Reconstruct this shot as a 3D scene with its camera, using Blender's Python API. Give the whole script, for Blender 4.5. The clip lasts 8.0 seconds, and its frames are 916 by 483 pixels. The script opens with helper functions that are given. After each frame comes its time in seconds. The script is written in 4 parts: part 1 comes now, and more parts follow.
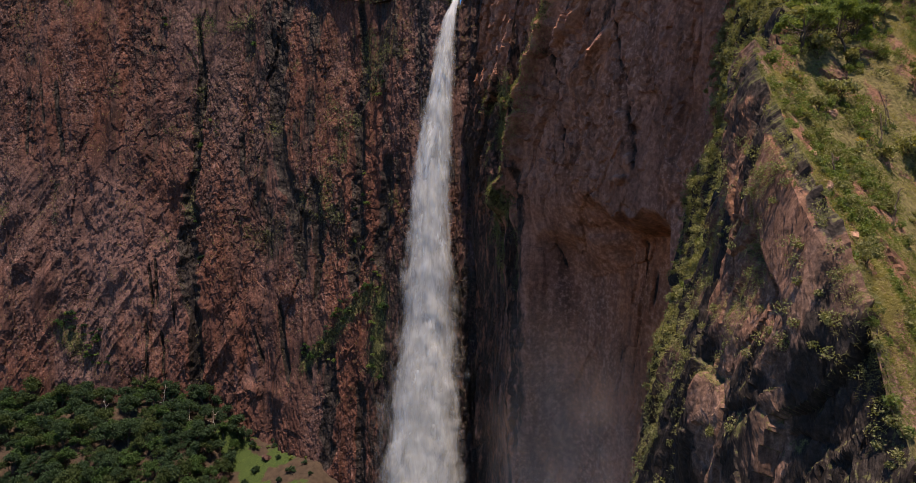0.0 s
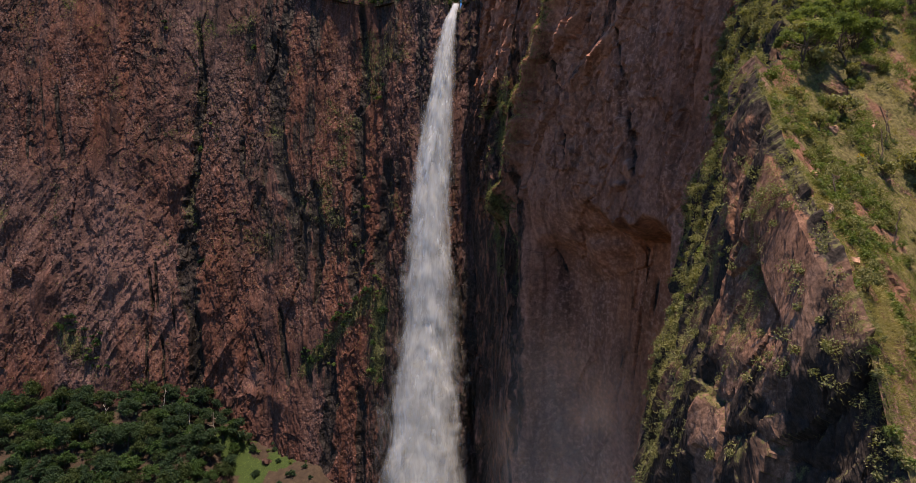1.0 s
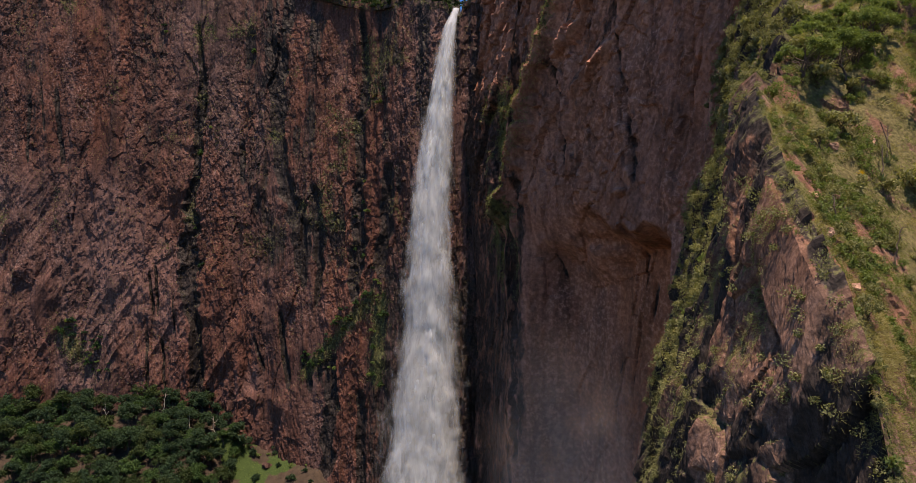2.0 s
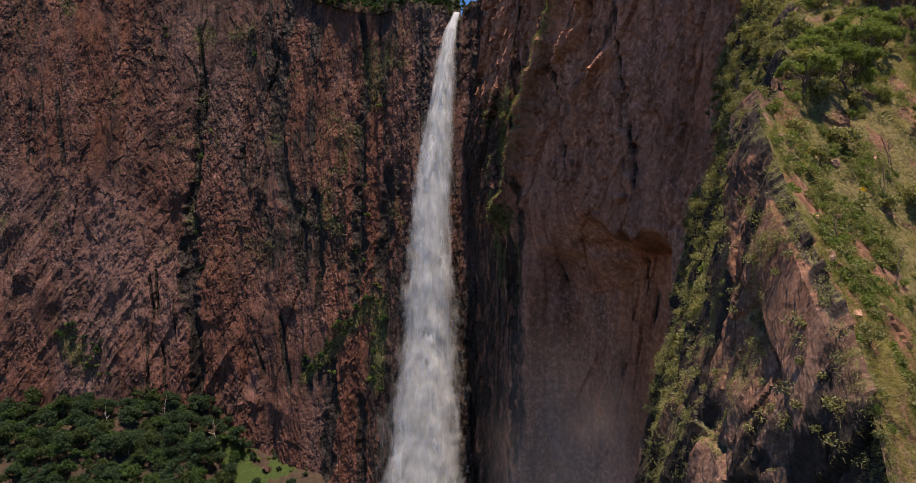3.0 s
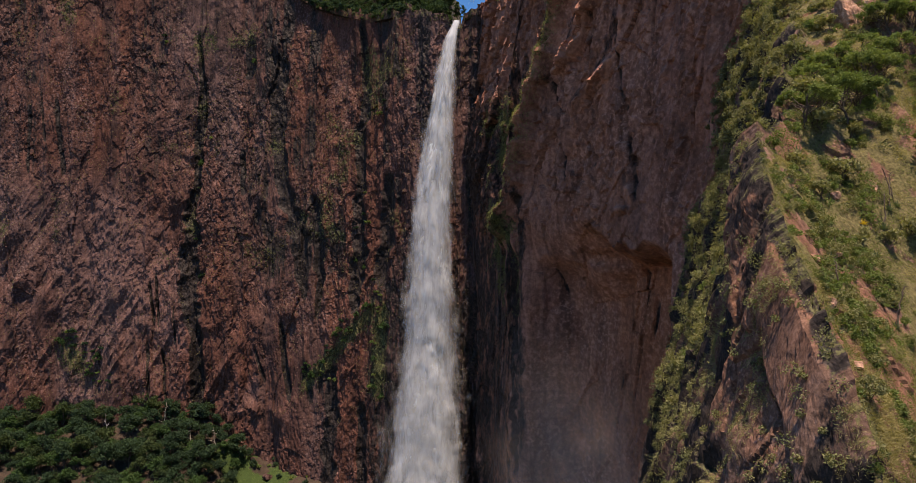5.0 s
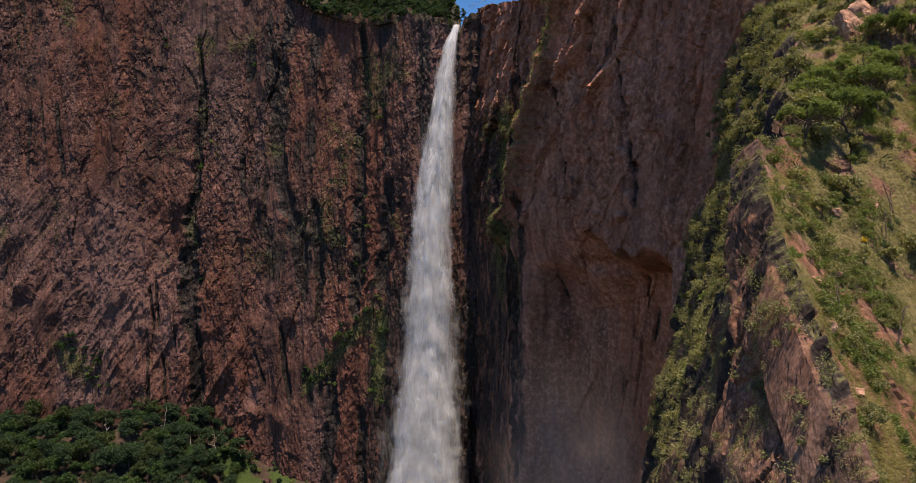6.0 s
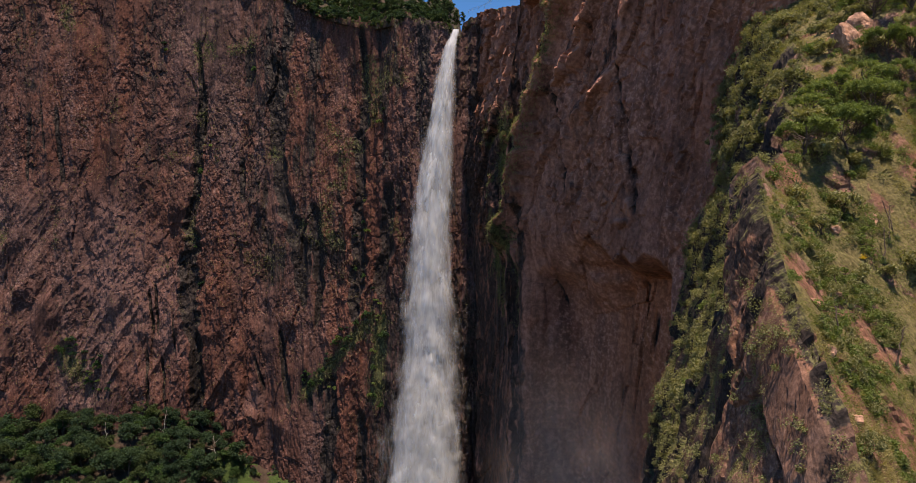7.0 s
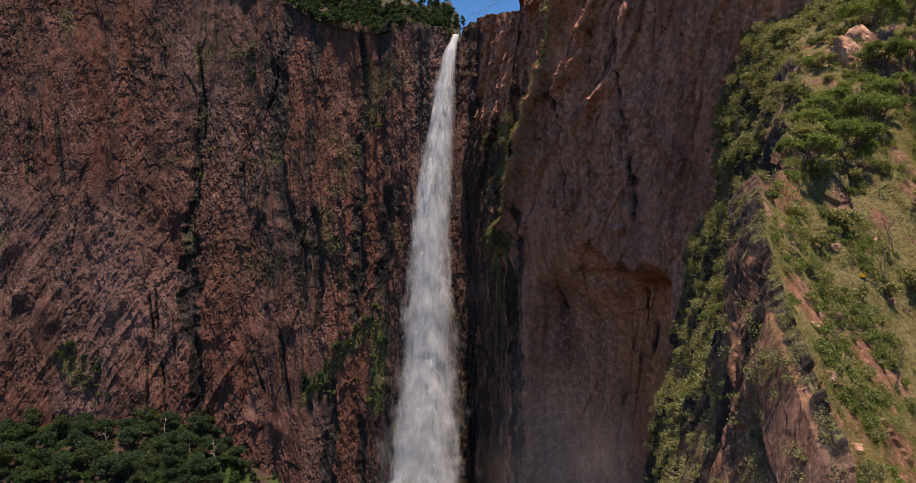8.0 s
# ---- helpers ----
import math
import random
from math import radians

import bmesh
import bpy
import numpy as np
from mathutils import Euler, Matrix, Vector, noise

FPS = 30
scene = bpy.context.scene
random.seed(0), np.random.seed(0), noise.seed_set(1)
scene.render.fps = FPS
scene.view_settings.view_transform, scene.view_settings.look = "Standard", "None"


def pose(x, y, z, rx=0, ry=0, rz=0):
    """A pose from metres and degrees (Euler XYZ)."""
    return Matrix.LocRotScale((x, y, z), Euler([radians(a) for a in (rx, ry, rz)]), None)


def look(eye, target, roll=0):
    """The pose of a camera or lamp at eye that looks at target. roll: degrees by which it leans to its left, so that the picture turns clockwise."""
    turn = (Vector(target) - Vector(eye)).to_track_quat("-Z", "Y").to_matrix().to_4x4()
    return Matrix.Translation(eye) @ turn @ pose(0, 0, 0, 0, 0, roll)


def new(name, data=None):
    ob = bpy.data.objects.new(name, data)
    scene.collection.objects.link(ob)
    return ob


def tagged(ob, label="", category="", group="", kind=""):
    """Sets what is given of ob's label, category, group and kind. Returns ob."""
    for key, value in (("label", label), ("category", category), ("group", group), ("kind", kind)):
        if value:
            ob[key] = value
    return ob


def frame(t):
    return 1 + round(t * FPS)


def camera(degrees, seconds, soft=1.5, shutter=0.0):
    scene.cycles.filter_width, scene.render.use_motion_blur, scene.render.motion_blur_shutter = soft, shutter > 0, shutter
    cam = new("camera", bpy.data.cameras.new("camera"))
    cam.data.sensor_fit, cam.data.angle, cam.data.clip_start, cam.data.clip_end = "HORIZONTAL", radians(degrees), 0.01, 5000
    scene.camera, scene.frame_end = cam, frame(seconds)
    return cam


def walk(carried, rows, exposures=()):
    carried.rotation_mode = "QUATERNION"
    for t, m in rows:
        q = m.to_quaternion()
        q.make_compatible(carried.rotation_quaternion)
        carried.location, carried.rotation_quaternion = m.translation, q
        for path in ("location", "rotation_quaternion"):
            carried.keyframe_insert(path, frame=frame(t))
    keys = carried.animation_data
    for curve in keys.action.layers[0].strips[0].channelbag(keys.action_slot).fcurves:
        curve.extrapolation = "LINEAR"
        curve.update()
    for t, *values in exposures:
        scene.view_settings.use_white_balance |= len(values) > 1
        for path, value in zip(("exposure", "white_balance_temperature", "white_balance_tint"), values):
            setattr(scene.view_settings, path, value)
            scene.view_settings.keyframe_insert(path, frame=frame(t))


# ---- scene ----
cam = camera(71.0, 8.0, soft=0.55)
METRES, EYE, TILT, LEAN, TURN = 16.0, 140.0, 0.0, 0.0, 0.0
ROWS = [
    (0.0, 0.0, 0.0, 0.0, 0.0, 0.0, -0.0),
    (0.5, 0.0021, 0.0059, 0.0587, 0.02, 0.0, -0.01),
    (1.0, 0.0039, 0.0099, 0.1198, 0.03, 0.0, -0.02),
    (1.5, 0.0029, 0.0103, 0.1814, 0.03, -0.0, -0.02),
    (3.0, 0.0025, 0.0179, 0.3689, 0.08, -0.02, -0.02),
    (3.5, 0.0043, 0.0214, 0.4321, 0.09, -0.03, -0.01),
    (4.0, 0.0066, 0.025, 0.4913, 0.09, -0.03, -0.01),
    (4.5, 0.0076, 0.0289, 0.551, 0.1, -0.04, -0.0),
    (6.0, 0.0084, 0.0393, 0.738, 0.12, -0.05, 0.03),
    (6.5, 0.0127, 0.0429, 0.8005, 0.12, -0.05, 0.05),
    (7.0, 0.0118, 0.0402, 0.8665, 0.09, -0.05, 0.07),
    (7.5, 0.0127, 0.0398, 0.932, 0.08, -0.05, 0.06),
    (8.0, 0.0182, 0.0461, 0.9972, 0.1, -0.03, 0.07),
]
walk(cam, [(t, pose(0, 0, EYE, TILT, LEAN, TURN) @ pose(METRES * x, METRES * y, METRES * z, 90 + pitch, roll, yaw)) for t, x, y, z, yaw, pitch, roll in ROWS],
     exposures=[(0.0, 0.85, 8700, 23), (8.0, 0.85, 8700, 23)])

# ---- light: high sun from the right and behind the camera ----
SUN = Vector((0.095, -0.175, 0.975)).normalized()
world = bpy.data.worlds.new("sky")
scene.world = world
world.use_nodes = True
wn = world.node_tree.nodes
sky = wn.new("ShaderNodeTexSky")
sky.sky_type = "NISHITA"
sky.sun_disc = False
sky.sun_elevation = math.asin(SUN.z)
sky.sun_rotation = math.atan2(SUN.x, SUN.y)
sky.altitude, sky.ozone_density, sky.dust_density = 2500.0, 6.0, 0.0
deep = wn.new("ShaderNodeHueSaturation")
deep.inputs["Saturation"].default_value = 1.25
world.node_tree.links.new(sky.outputs[0], deep.inputs["Color"])
world.node_tree.links.new(deep.outputs[0], wn["Background"].inputs[0])
wn["Background"].inputs[1].default_value = 0.115
sun = new("sun", bpy.data.lights.new("sun", "SUN"))
sun.data.energy = 4.4
sun.data.angle = radians(0.5)
sun.data.color = (1.0, 0.95, 0.88)
sun.matrix_world = look(SUN * 900, (0, 0, 0))


# ---- noise on arrays of points ----
def hashed(ix, iy, iz, seed):
    h = ix.astype(np.uint32) * np.uint32(374761393) + iy.astype(np.uint32) * np.uint32(668265263) + iz.astype(np.uint32) * np.uint32(2246822519) + np.uint32((seed * 3266489917) & 0xFFFFFFFF)
    h = (h ^ (h >> np.uint32(15))) * np.uint32(2246822519)
    h = (h ^ (h >> np.uint32(13))) * np.uint32(3266489917)
    return (h ^ (h >> np.uint32(16))).astype(np.float64) / 4294967295.0


def vnoise(p, seed=0):
    """Smooth noise from -1 to 1 at the points p (n, 3)."""
    f = np.floor(p)
    i = f.astype(np.int64)
    w = p - f
    w = w * w * w * (w * (w * 6 - 15) + 10)
    out = np.zeros(len(p))
    for dx in (0, 1):
        for dy in (0, 1):
            for dz in (0, 1):
                k = np.abs(1 - dx - w[:, 0]) * np.abs(1 - dy - w[:, 1]) * np.abs(1 - dz - w[:, 2])
                out += k * hashed(i[:, 0] + dx, i[:, 1] + dy, i[:, 2] + dz, seed)
    return out * 2 - 1


def fbm(p, octaves=4, seed=0, gain=0.5):
    out, amp, tot = np.zeros(len(p)), 1.0, 0.0
    for o in range(octaves):
        out += amp * vnoise(p * (2.03 ** o) + 17.3 * o, seed + o * 7)
        tot += amp
        amp *= gain
    return out / tot


def ridged(p, octaves=3, seed=0, gain=0.5):
    out, amp, tot = np.zeros(len(p)), 1.0, 0.0
    for o in range(octaves):
        out += amp * (1 - 2 * np.abs(vnoise(p * (2.03 ** o) + 9.1 * o, seed + o * 5)))
        tot += amp
        amp *= gain
    return out / tot


def blocks(p, seed=0):
    """Broken rock: each cell is a tilted facet. Returns its height (about -1 to 1) and how near its edge the point lies (0 at a joint)."""
    i = np.floor(p).astype(np.int64)
    best, second = np.full(len(p), 9e9), np.full(len(p), 9e9)
    val = np.zeros(len(p))
    for dx in (-1, 0, 1):
        for dy in (-1, 0, 1):
            for dz in (-1, 0, 1):
                cx, cy, cz = i[:, 0] + dx, i[:, 1] + dy, i[:, 2] + dz
                r0, r1, r2 = hashed(cx, cy, cz, seed), hashed(cx, cy, cz, seed + 1), hashed(cx, cy, cz, seed + 2)
                d0, d1, d2 = p[:, 0] - cx - r0, p[:, 1] - cy - r1, p[:, 2] - cz - r2
                d = d0 * d0 + d1 * d1 + d2 * d2
                h = hashed(cx, cy, cz, seed + 3) * 1.4 - 0.7
                h = h + d0 * (r1 * 2 - 1) * 0.9 + d1 * (r2 * 2 - 1) * 0.9 + d2 * (r0 * 2 - 1.3) * 0.9
                near = d < best
                second = np.where(near, best, np.minimum(second, d))
                best = np.where(near, d, best)
                val = np.where(near, h, val)
    return val, np.sqrt(second) - np.sqrt(best)


TURN_A, TURN_B = np.array(Euler((0.5, 0.4, 0.7)).to_matrix()), np.array(Euler((-0.6, 0.9, -0.3)).to_matrix())


def smooth(a, b, x):
    t = np.clip((x - a) / (b - a), 0, 1)
    return t * t * (3 - 2 * t)


# ---- meshes from arrays ----
def mesh_np(name, verts, faces, mats, attrs=None, smooth_shade=False):
    """A mesh from an (n, 3) array of vertices and an (m, k) array of faces."""
    me = bpy.data.meshes.new(name)
    verts, faces = np.asarray(verts, np.float32), np.asarray(faces, np.int32)
    n, k = faces.shape
    me.vertices.add(len(verts))
    me.vertices.foreach_set("co", verts.ravel())
    me.loops.add(n * k)
    me.loops.foreach_set("vertex_index", faces.ravel())
    me.polygons.add(n)
    me.polygons.foreach_set("loop_start", np.arange(n, dtype=np.int32) * k)
    me.polygons.foreach_set("loop_total", np.full(n, k, np.int32))
    me.polygons.foreach_set("use_smooth", np.full(n, smooth_shade))
    for key, value in (attrs or {}).items():
        a = me.attributes.new(key, "FLOAT", "POINT")
        a.data.foreach_set("value", np.asarray(value, np.float32).ravel())
    for m in mats if isinstance(mats, (list, tuple)) else [mats]:
        me.materials.append(m)
    me.update()
    me.validate()
    return me


def grid_faces(nu, nv, flip=False):
    a = (np.arange(nu - 1)[:, None] * nv + np.arange(nv - 1)[None, :]).ravel()
    q = np.stack([a, a + nv, a + nv + 1, a + 1], 1)
    return q[:, ::-1] if flip else q


def grid_normals(P, toward):
    """Unit normals of a grid (nu, nv, 3), on the side of the direction given."""
    n = np.cross(np.gradient(P, axis=0), np.gradient(P, axis=1))
    n /= np.linalg.norm(n, axis=2, keepdims=True) + 1e-9
    s = np.sign((n * np.asarray(toward)).sum(2, keepdims=True))
    return n * np.where(s == 0, 1, s)


def part(name, me, parent, label=""):
    ob = new(name, me)
    ob.parent = parent
    return tagged(ob, label)


# ---- materials ----
class Nodes:
    """A small helper to write node trees line by line."""

    def __init__(self, name):
        self.mat = bpy.data.materials.new(name)
        self.mat.use_nodes = True
        self.tree = self.mat.node_tree
        self.bsdf = self.tree.nodes["Principled BSDF"]
        self.out = self.tree.nodes["Material Output"]

    def node(self, kind):
        return self.tree.nodes.new(kind)

    def link(self, a, b):
        self.tree.links.new(a, b)

    def coords(self, scale=(1, 1, 1), kind="Object", turn=(0, 0, 0)):
        tc, mp = self.node("ShaderNodeTexCoord"), self.node("ShaderNodeMapping")
        mp.inputs["Scale"].default_value = scale
        mp.inputs["Rotation"].default_value = turn
        self.link(tc.outputs[kind], mp.inputs[0])
        return mp.outputs[0]

    def noise(self, vec, scale, detail=4, rough=0.55, distort=0.0):
        n = self.node("ShaderNodeTexNoise")
        n.inputs["Scale"].default_value, n.inputs["Detail"].default_value = scale, detail
        n.inputs["Roughness"].default_value, n.inputs["Distortion"].default_value = rough, distort
        self.link(vec, n.inputs["Vector"])
        return n.outputs["Fac"]

    def cells(self, vec, scale, feature="F1"):
        n = self.node("ShaderNodeTexVoronoi")
        n.feature = feature
        n.inputs["Scale"].default_value = scale
        self.link(vec, n.inputs["Vector"])
        return n.outputs["Distance"]

    def bent(self, vec, scale, amount):
        """The coordinates vec, shifted about by noise."""
        t, a = self.node("ShaderNodeTexNoise"), self.node("ShaderNodeVectorMath")
        t.inputs["Scale"].default_value, t.inputs["Detail"].default_value = scale, 3
        a.operation = "MULTIPLY_ADD"
        self.link(vec, t.inputs["Vector"])
        self.link(t.outputs["Color"], a.inputs[0])
        a.inputs[1].default_value = (amount, amount, amount)
        self.link(vec, a.inputs[2])
        return a.outputs[0]

    def ramp(self, fac, stops):
        r = self.node("ShaderNodeValToRGB")
        while len(r.color_ramp.elements) < len(stops):
            r.color_ramp.elements.new(0.5)
        for e, (p, c) in zip(r.color_ramp.elements, stops):
            e.position, e.color = p, (*c, 1) if isinstance(c, tuple) else (c, c, c, 1)
        self.link(fac, r.inputs[0])
        return r.outputs[0]

    def mix(self, fac, a, b, blend="MIX"):
        m = self.node("ShaderNodeMix")
        m.data_type, m.blend_type = "RGBA", blend
        for value, slot in ((fac, 0), (a, 6), (b, 7)):
            if isinstance(value, tuple):
                m.inputs[slot].default_value = (*value, 1)
            elif isinstance(value, (int, float)):
                m.inputs[slot].default_value = value
            else:
                self.link(value, m.inputs[slot])
        return m.outputs[2]

    def math(self, op, a, b=0.0, clamp=False):
        m = self.node("ShaderNodeMath")
        m.operation, m.use_clamp = op, clamp
        for value, slot in ((a, 0), (b, 1)):
            if isinstance(value, (int, float)):
                m.inputs[slot].default_value = value
            else:
                self.link(value, m.inputs[slot])
        return m.outputs[0]

    def attr(self, name):
        a = self.node("ShaderNodeAttribute")
        a.attribute_name = name
        return a.outputs["Fac"]

    def bump(self, height, strength, distance):
        b = self.node("ShaderNodeBump")
        b.inputs["Strength"].default_value, b.inputs["Distance"].default_value = strength, distance
        self.link(height, b.inputs["Height"])
        self.link(b.outputs[0], self.bsdf.inputs["Normal"])

    def colour(self, socket, rough=0.9, spec=0.25):
        self.link(socket, self.bsdf.inputs["Base Color"])
        if isinstance(rough, (int, float)):
            self.bsdf.inputs["Roughness"].default_value = rough
        else:
            self.link(rough, self.bsdf.inputs["Roughness"])
        self.bsdf.inputs["Specular IOR Level"].default_value = spec
        return self.mat


def rock_material(name, dark, mid, light, warm, grain=1.0, stretch=0.3, speck=0.7, relief=1.0, knobs=1.0, moss_low=(0.018, 0.024, 0.01), moss_high=(0.1, 0.11, 0.04), more=0):
    """Weathered volcanic rock: dark, middle and light tones, rusty bloom, knobbly relief, wet black streaks, painted
    shade and moss where the mesh says so.
    """
    n = Nodes(name)
    flat = n.coords()
    up, long = n.coords((1, 1, stretch)), n.coords((1, 1, stretch * 0.25))
    col = n.ramp(n.noise(up, 0.024 * grain, 5, 0.62, 0.8), [(0.36, mid), (0.64, light)])
    rust = n.ramp(n.noise(n.coords((1, 1, stretch * 0.5)), 0.02 * grain, 6, 0.6, 0.5), [(0.46, 0.0), (0.6, 1.0)])
    rust = n.math("MAXIMUM", rust, n.math("MULTIPLY", n.attr("rusty"), n.ramp(n.noise(long, 0.12 * grain, 4, 0.6), [(0.35, 0.2), (0.55, 1.0)])))
    col = n.mix(n.math("MULTIPLY", rust, 0.75), col, warm)
    run = n.ramp(n.noise(long, 0.2 * grain, 4, 0.66), [(0.36, 1.0), (0.54, 0.0)])
    col = n.mix(n.math("MULTIPLY", run, 0.5), col, dark)
    mottle = n.noise(up, 0.15 * grain, 4 + more, 0.72, 0.6)
    col = n.mix(0.85, col, n.ramp(mottle, [(0.32, 0.6), (0.5, 1.0), (0.68, 1.35)]), "MULTIPLY")
    rugged = n.ramp(n.noise(n.coords((1, 1, 0.5)), 0.04 * grain, 5, 0.65), [(0.42, 0.05), (0.62, 1.0)])
    fine = n.noise(flat, 0.9 * grain, 2 + more, 0.7)
    # highlights of small sunlit ledges, painted as pale flecks on rugged rock
    lit_flecks = n.ramp(fine, [(0.53, 0.0), (0.62, 1.0)])
    col = n.mix(n.math("MULTIPLY", n.math("MULTIPLY", lit_flecks, rugged), 0.4), col, tuple(min(1, c * 1.5 + 0.04) for c in light))
    col = n.mix(speck, col, n.ramp(fine, [(0.34, 0.5), (0.5, 1.0), (0.66, 1.4)]), "MULTIPLY")
    # pale fresh rock; on the east cliff, painted sunlit patches
    fresh_lit = n.ramp(n.math("ADD", n.attr("fresh_lit"), n.math("MULTIPLY", n.math("SUBTRACT", mottle, 0.5), 1.2)), [(0.4, 0.0), (0.75, 1.0)])
    col = n.mix(n.math("MULTIPLY", fresh_lit, 0.6), col, n.mix(fine, tuple(c * 0.9 for c in light), tuple(min(0.6, c * 1.9) for c in light)))
    # black of wet rock, and of shade painted on east cliff and spur
    wet_shade_edge = n.math("ADD", n.attr("wet_shade"), n.math("MULTIPLY", n.math("SUBTRACT", n.noise(up, 0.4 * grain, 3, 0.7), 0.5), 1.3))
    wet_shade = n.ramp(wet_shade_edge, [(0.34, 0.0), (0.62, 1.0)])
    col = n.mix(n.math("MULTIPLY", wet_shade, 0.92), col, n.ramp(fine, [(0.38, (0.007, 0.007, 0.007)), (0.66, (0.026, 0.023, 0.022))]))
    moss_edge = n.math("ADD", n.attr("moss"), n.math("MULTIPLY", n.math("SUBTRACT", n.noise(flat, 0.7 * grain, 3, 0.75), 0.5), 1.8))
    moss = n.ramp(moss_edge, [(0.45, 0.0), (0.65, 1.0)])
    col = n.mix(n.math("MULTIPLY", moss, 0.8), col, n.ramp(fine, [(0.35, moss_low), (0.65, moss_high)]))
    lumpy = n.bent(n.coords((1, 1, 0.42)), 0.5 * grain, 1.3 / grain)
    lumps = n.math("ADD", n.math("MULTIPLY", n.cells(lumpy, 0.26 * grain), 1.15), n.math("MULTIPLY", n.cells(lumpy, 0.7 * grain), 0.7))
    folds = n.math("ADD", n.math("MULTIPLY", n.noise(n.coords((1, 1, 0.45)), 0.075 * grain, 3 + more, 0.55, 0.6), 5.0), n.math("MULTIPLY", n.noise(flat, 0.6 * grain, 1.5 + more, 0.6), n.math("ADD", n.math("MULTIPLY", rugged, 0.5), 0.15)))
    height = n.math("SUBTRACT", folds, n.math("MULTIPLY", n.math("MULTIPLY", lumps, rugged), knobs))
    n.bump(height, relief, 1.0 / grain)
    return n.colour(col, n.mix(wet_shade, (0.92, 0.92, 0.92), (0.65, 0.65, 0.65)), 0.15)


def leaf_material(name, low, high, through_light=0.35):
    n = Nodes(name)
    geo, info = n.node("ShaderNodeNewGeometry"), n.node("ShaderNodeObjectInfo")
    f = n.math("ADD", n.math("MULTIPLY", geo.outputs["Random Per Island"], 0.6), n.math("MULTIPLY", info.outputs["Random"], 0.4))
    col = n.ramp(f, [(0.0, low), (1.0, high)])
    n.colour(col, 0.8, 0.1)
    t, m = n.node("ShaderNodeBsdfTranslucent"), n.node("ShaderNodeMixShader")
    n.link(n.mix(1.0, col, (1.3, 1.35, 0.6), "MULTIPLY"), t.inputs[0])
    m.inputs[0].default_value = through_light
    n.link(n.bsdf.outputs[0], m.inputs[1])
    n.link(t.outputs[0], m.inputs[2])
    n.link(m.outputs[0], n.out.inputs[0])
    return n.mat


def bark_material(name, low, high):
    n = Nodes(name)
    v = n.noise(n.coords((1, 1, 0.2)), 9.0, 5, 0.7)
    n.bump(v, 0.6, 0.06)
    return n.colour(n.ramp(v, [(0.3, low), (0.7, high)]), 0.9)


ROCK_NORTH = rock_material("red_brown_rock", (0.016, 0.0105, 0.0098), (0.063, 0.0338, 0.0307), (0.104, 0.0605, 0.055), (0.106, 0.039, 0.0255), 1.0, 0.3, 0.5)
ROCK_EAST = rock_material("dark_brown_rock", (0.09, 0.039, 0.028), (0.245, 0.104, 0.073), (0.3, 0.139, 0.098), (0.32, 0.112, 0.054), 0.75, 0.4, 0.55, 0.8, 0.5)
ROCK_NEAR = rock_material("crumbling_rock", (0.026, 0.018, 0.015), (0.115, 0.066, 0.05), (0.185, 0.112, 0.086), (0.17, 0.078, 0.05), 2.6, 0.5, 0.85, 0.6, 0.25, (0.035, 0.04, 0.014), (0.14, 0.135, 0.055), 3)
ROCK_BOULDER = rock_material("orange_boulder_rock", (0.11, 0.06, 0.042), (0.33, 0.185, 0.13), (0.43, 0.27, 0.2), (0.47, 0.22, 0.12), 2.0, 0.6, 0.5)
LEAF_WOOD = leaf_material("broadleaf_green", (0.018, 0.038, 0.024), (0.04, 0.074, 0.04))
LEAF_SCRUB = leaf_material("scrub_green", (0.022, 0.04, 0.018), (0.058, 0.085, 0.036))
LEAF_FRESH = leaf_material("fresh_green", (0.024, 0.052, 0.022), (0.055, 0.105, 0.038))
LEAF_OLIVE = leaf_material("olive_green", (0.11, 0.118, 0.055), (0.27, 0.262, 0.13))
LEAF_PINE = leaf_material("pine_green", (0.02, 0.038, 0.018), (0.05, 0.08, 0.03), 0.2)
LEAF_SHRUB = leaf_material("shrub_green", (0.095, 0.108, 0.05), (0.25, 0.25, 0.135))
LEAF_ACACIA = leaf_material("feathery_green", (0.066, 0.104, 0.034), (0.165, 0.21, 0.075))
LEAF_SAGE = leaf_material("sage_green", (0.125, 0.132, 0.07), (0.25, 0.245, 0.145))
GRASS_DRY = leaf_material("dry_grass", (0.12, 0.118, 0.045), (0.35, 0.31, 0.165), 0.4)
GRASS_GREEN = leaf_material("green_grass", (0.06, 0.085, 0.025), (0.2, 0.225, 0.085), 0.4)
AGAVE = leaf_material("agave_green", (0.09, 0.13, 0.08), (0.16, 0.2, 0.11), 0.1)
BARK = bark_material("bark", (0.03, 0.022, 0.017), (0.13, 0.1, 0.08))


# ---- the place: north cliff with the fall, east cliff, spur, gorge floor, plateau ----
def north_y(x):
    """The plan line of the north cliff."""
    return np.interp(x, [-520, -330, -230, -160, -100, -62, -42, -20, -4, 8, 30], [362, 352, 341, 345, 342, 326, 316, 303, 294, 288, 284])


def north_rim(x):
    return np.interp(x, [-520, -230, -150, -92, -76, -60, -44, -26, -12, -4.5, -3, 1.2, 2.5, 6, 20, 40], [330, 318, 305, 288, 277, 270, 264, 264, 259, 256, 249, 249, 255, 257, 256, 256])


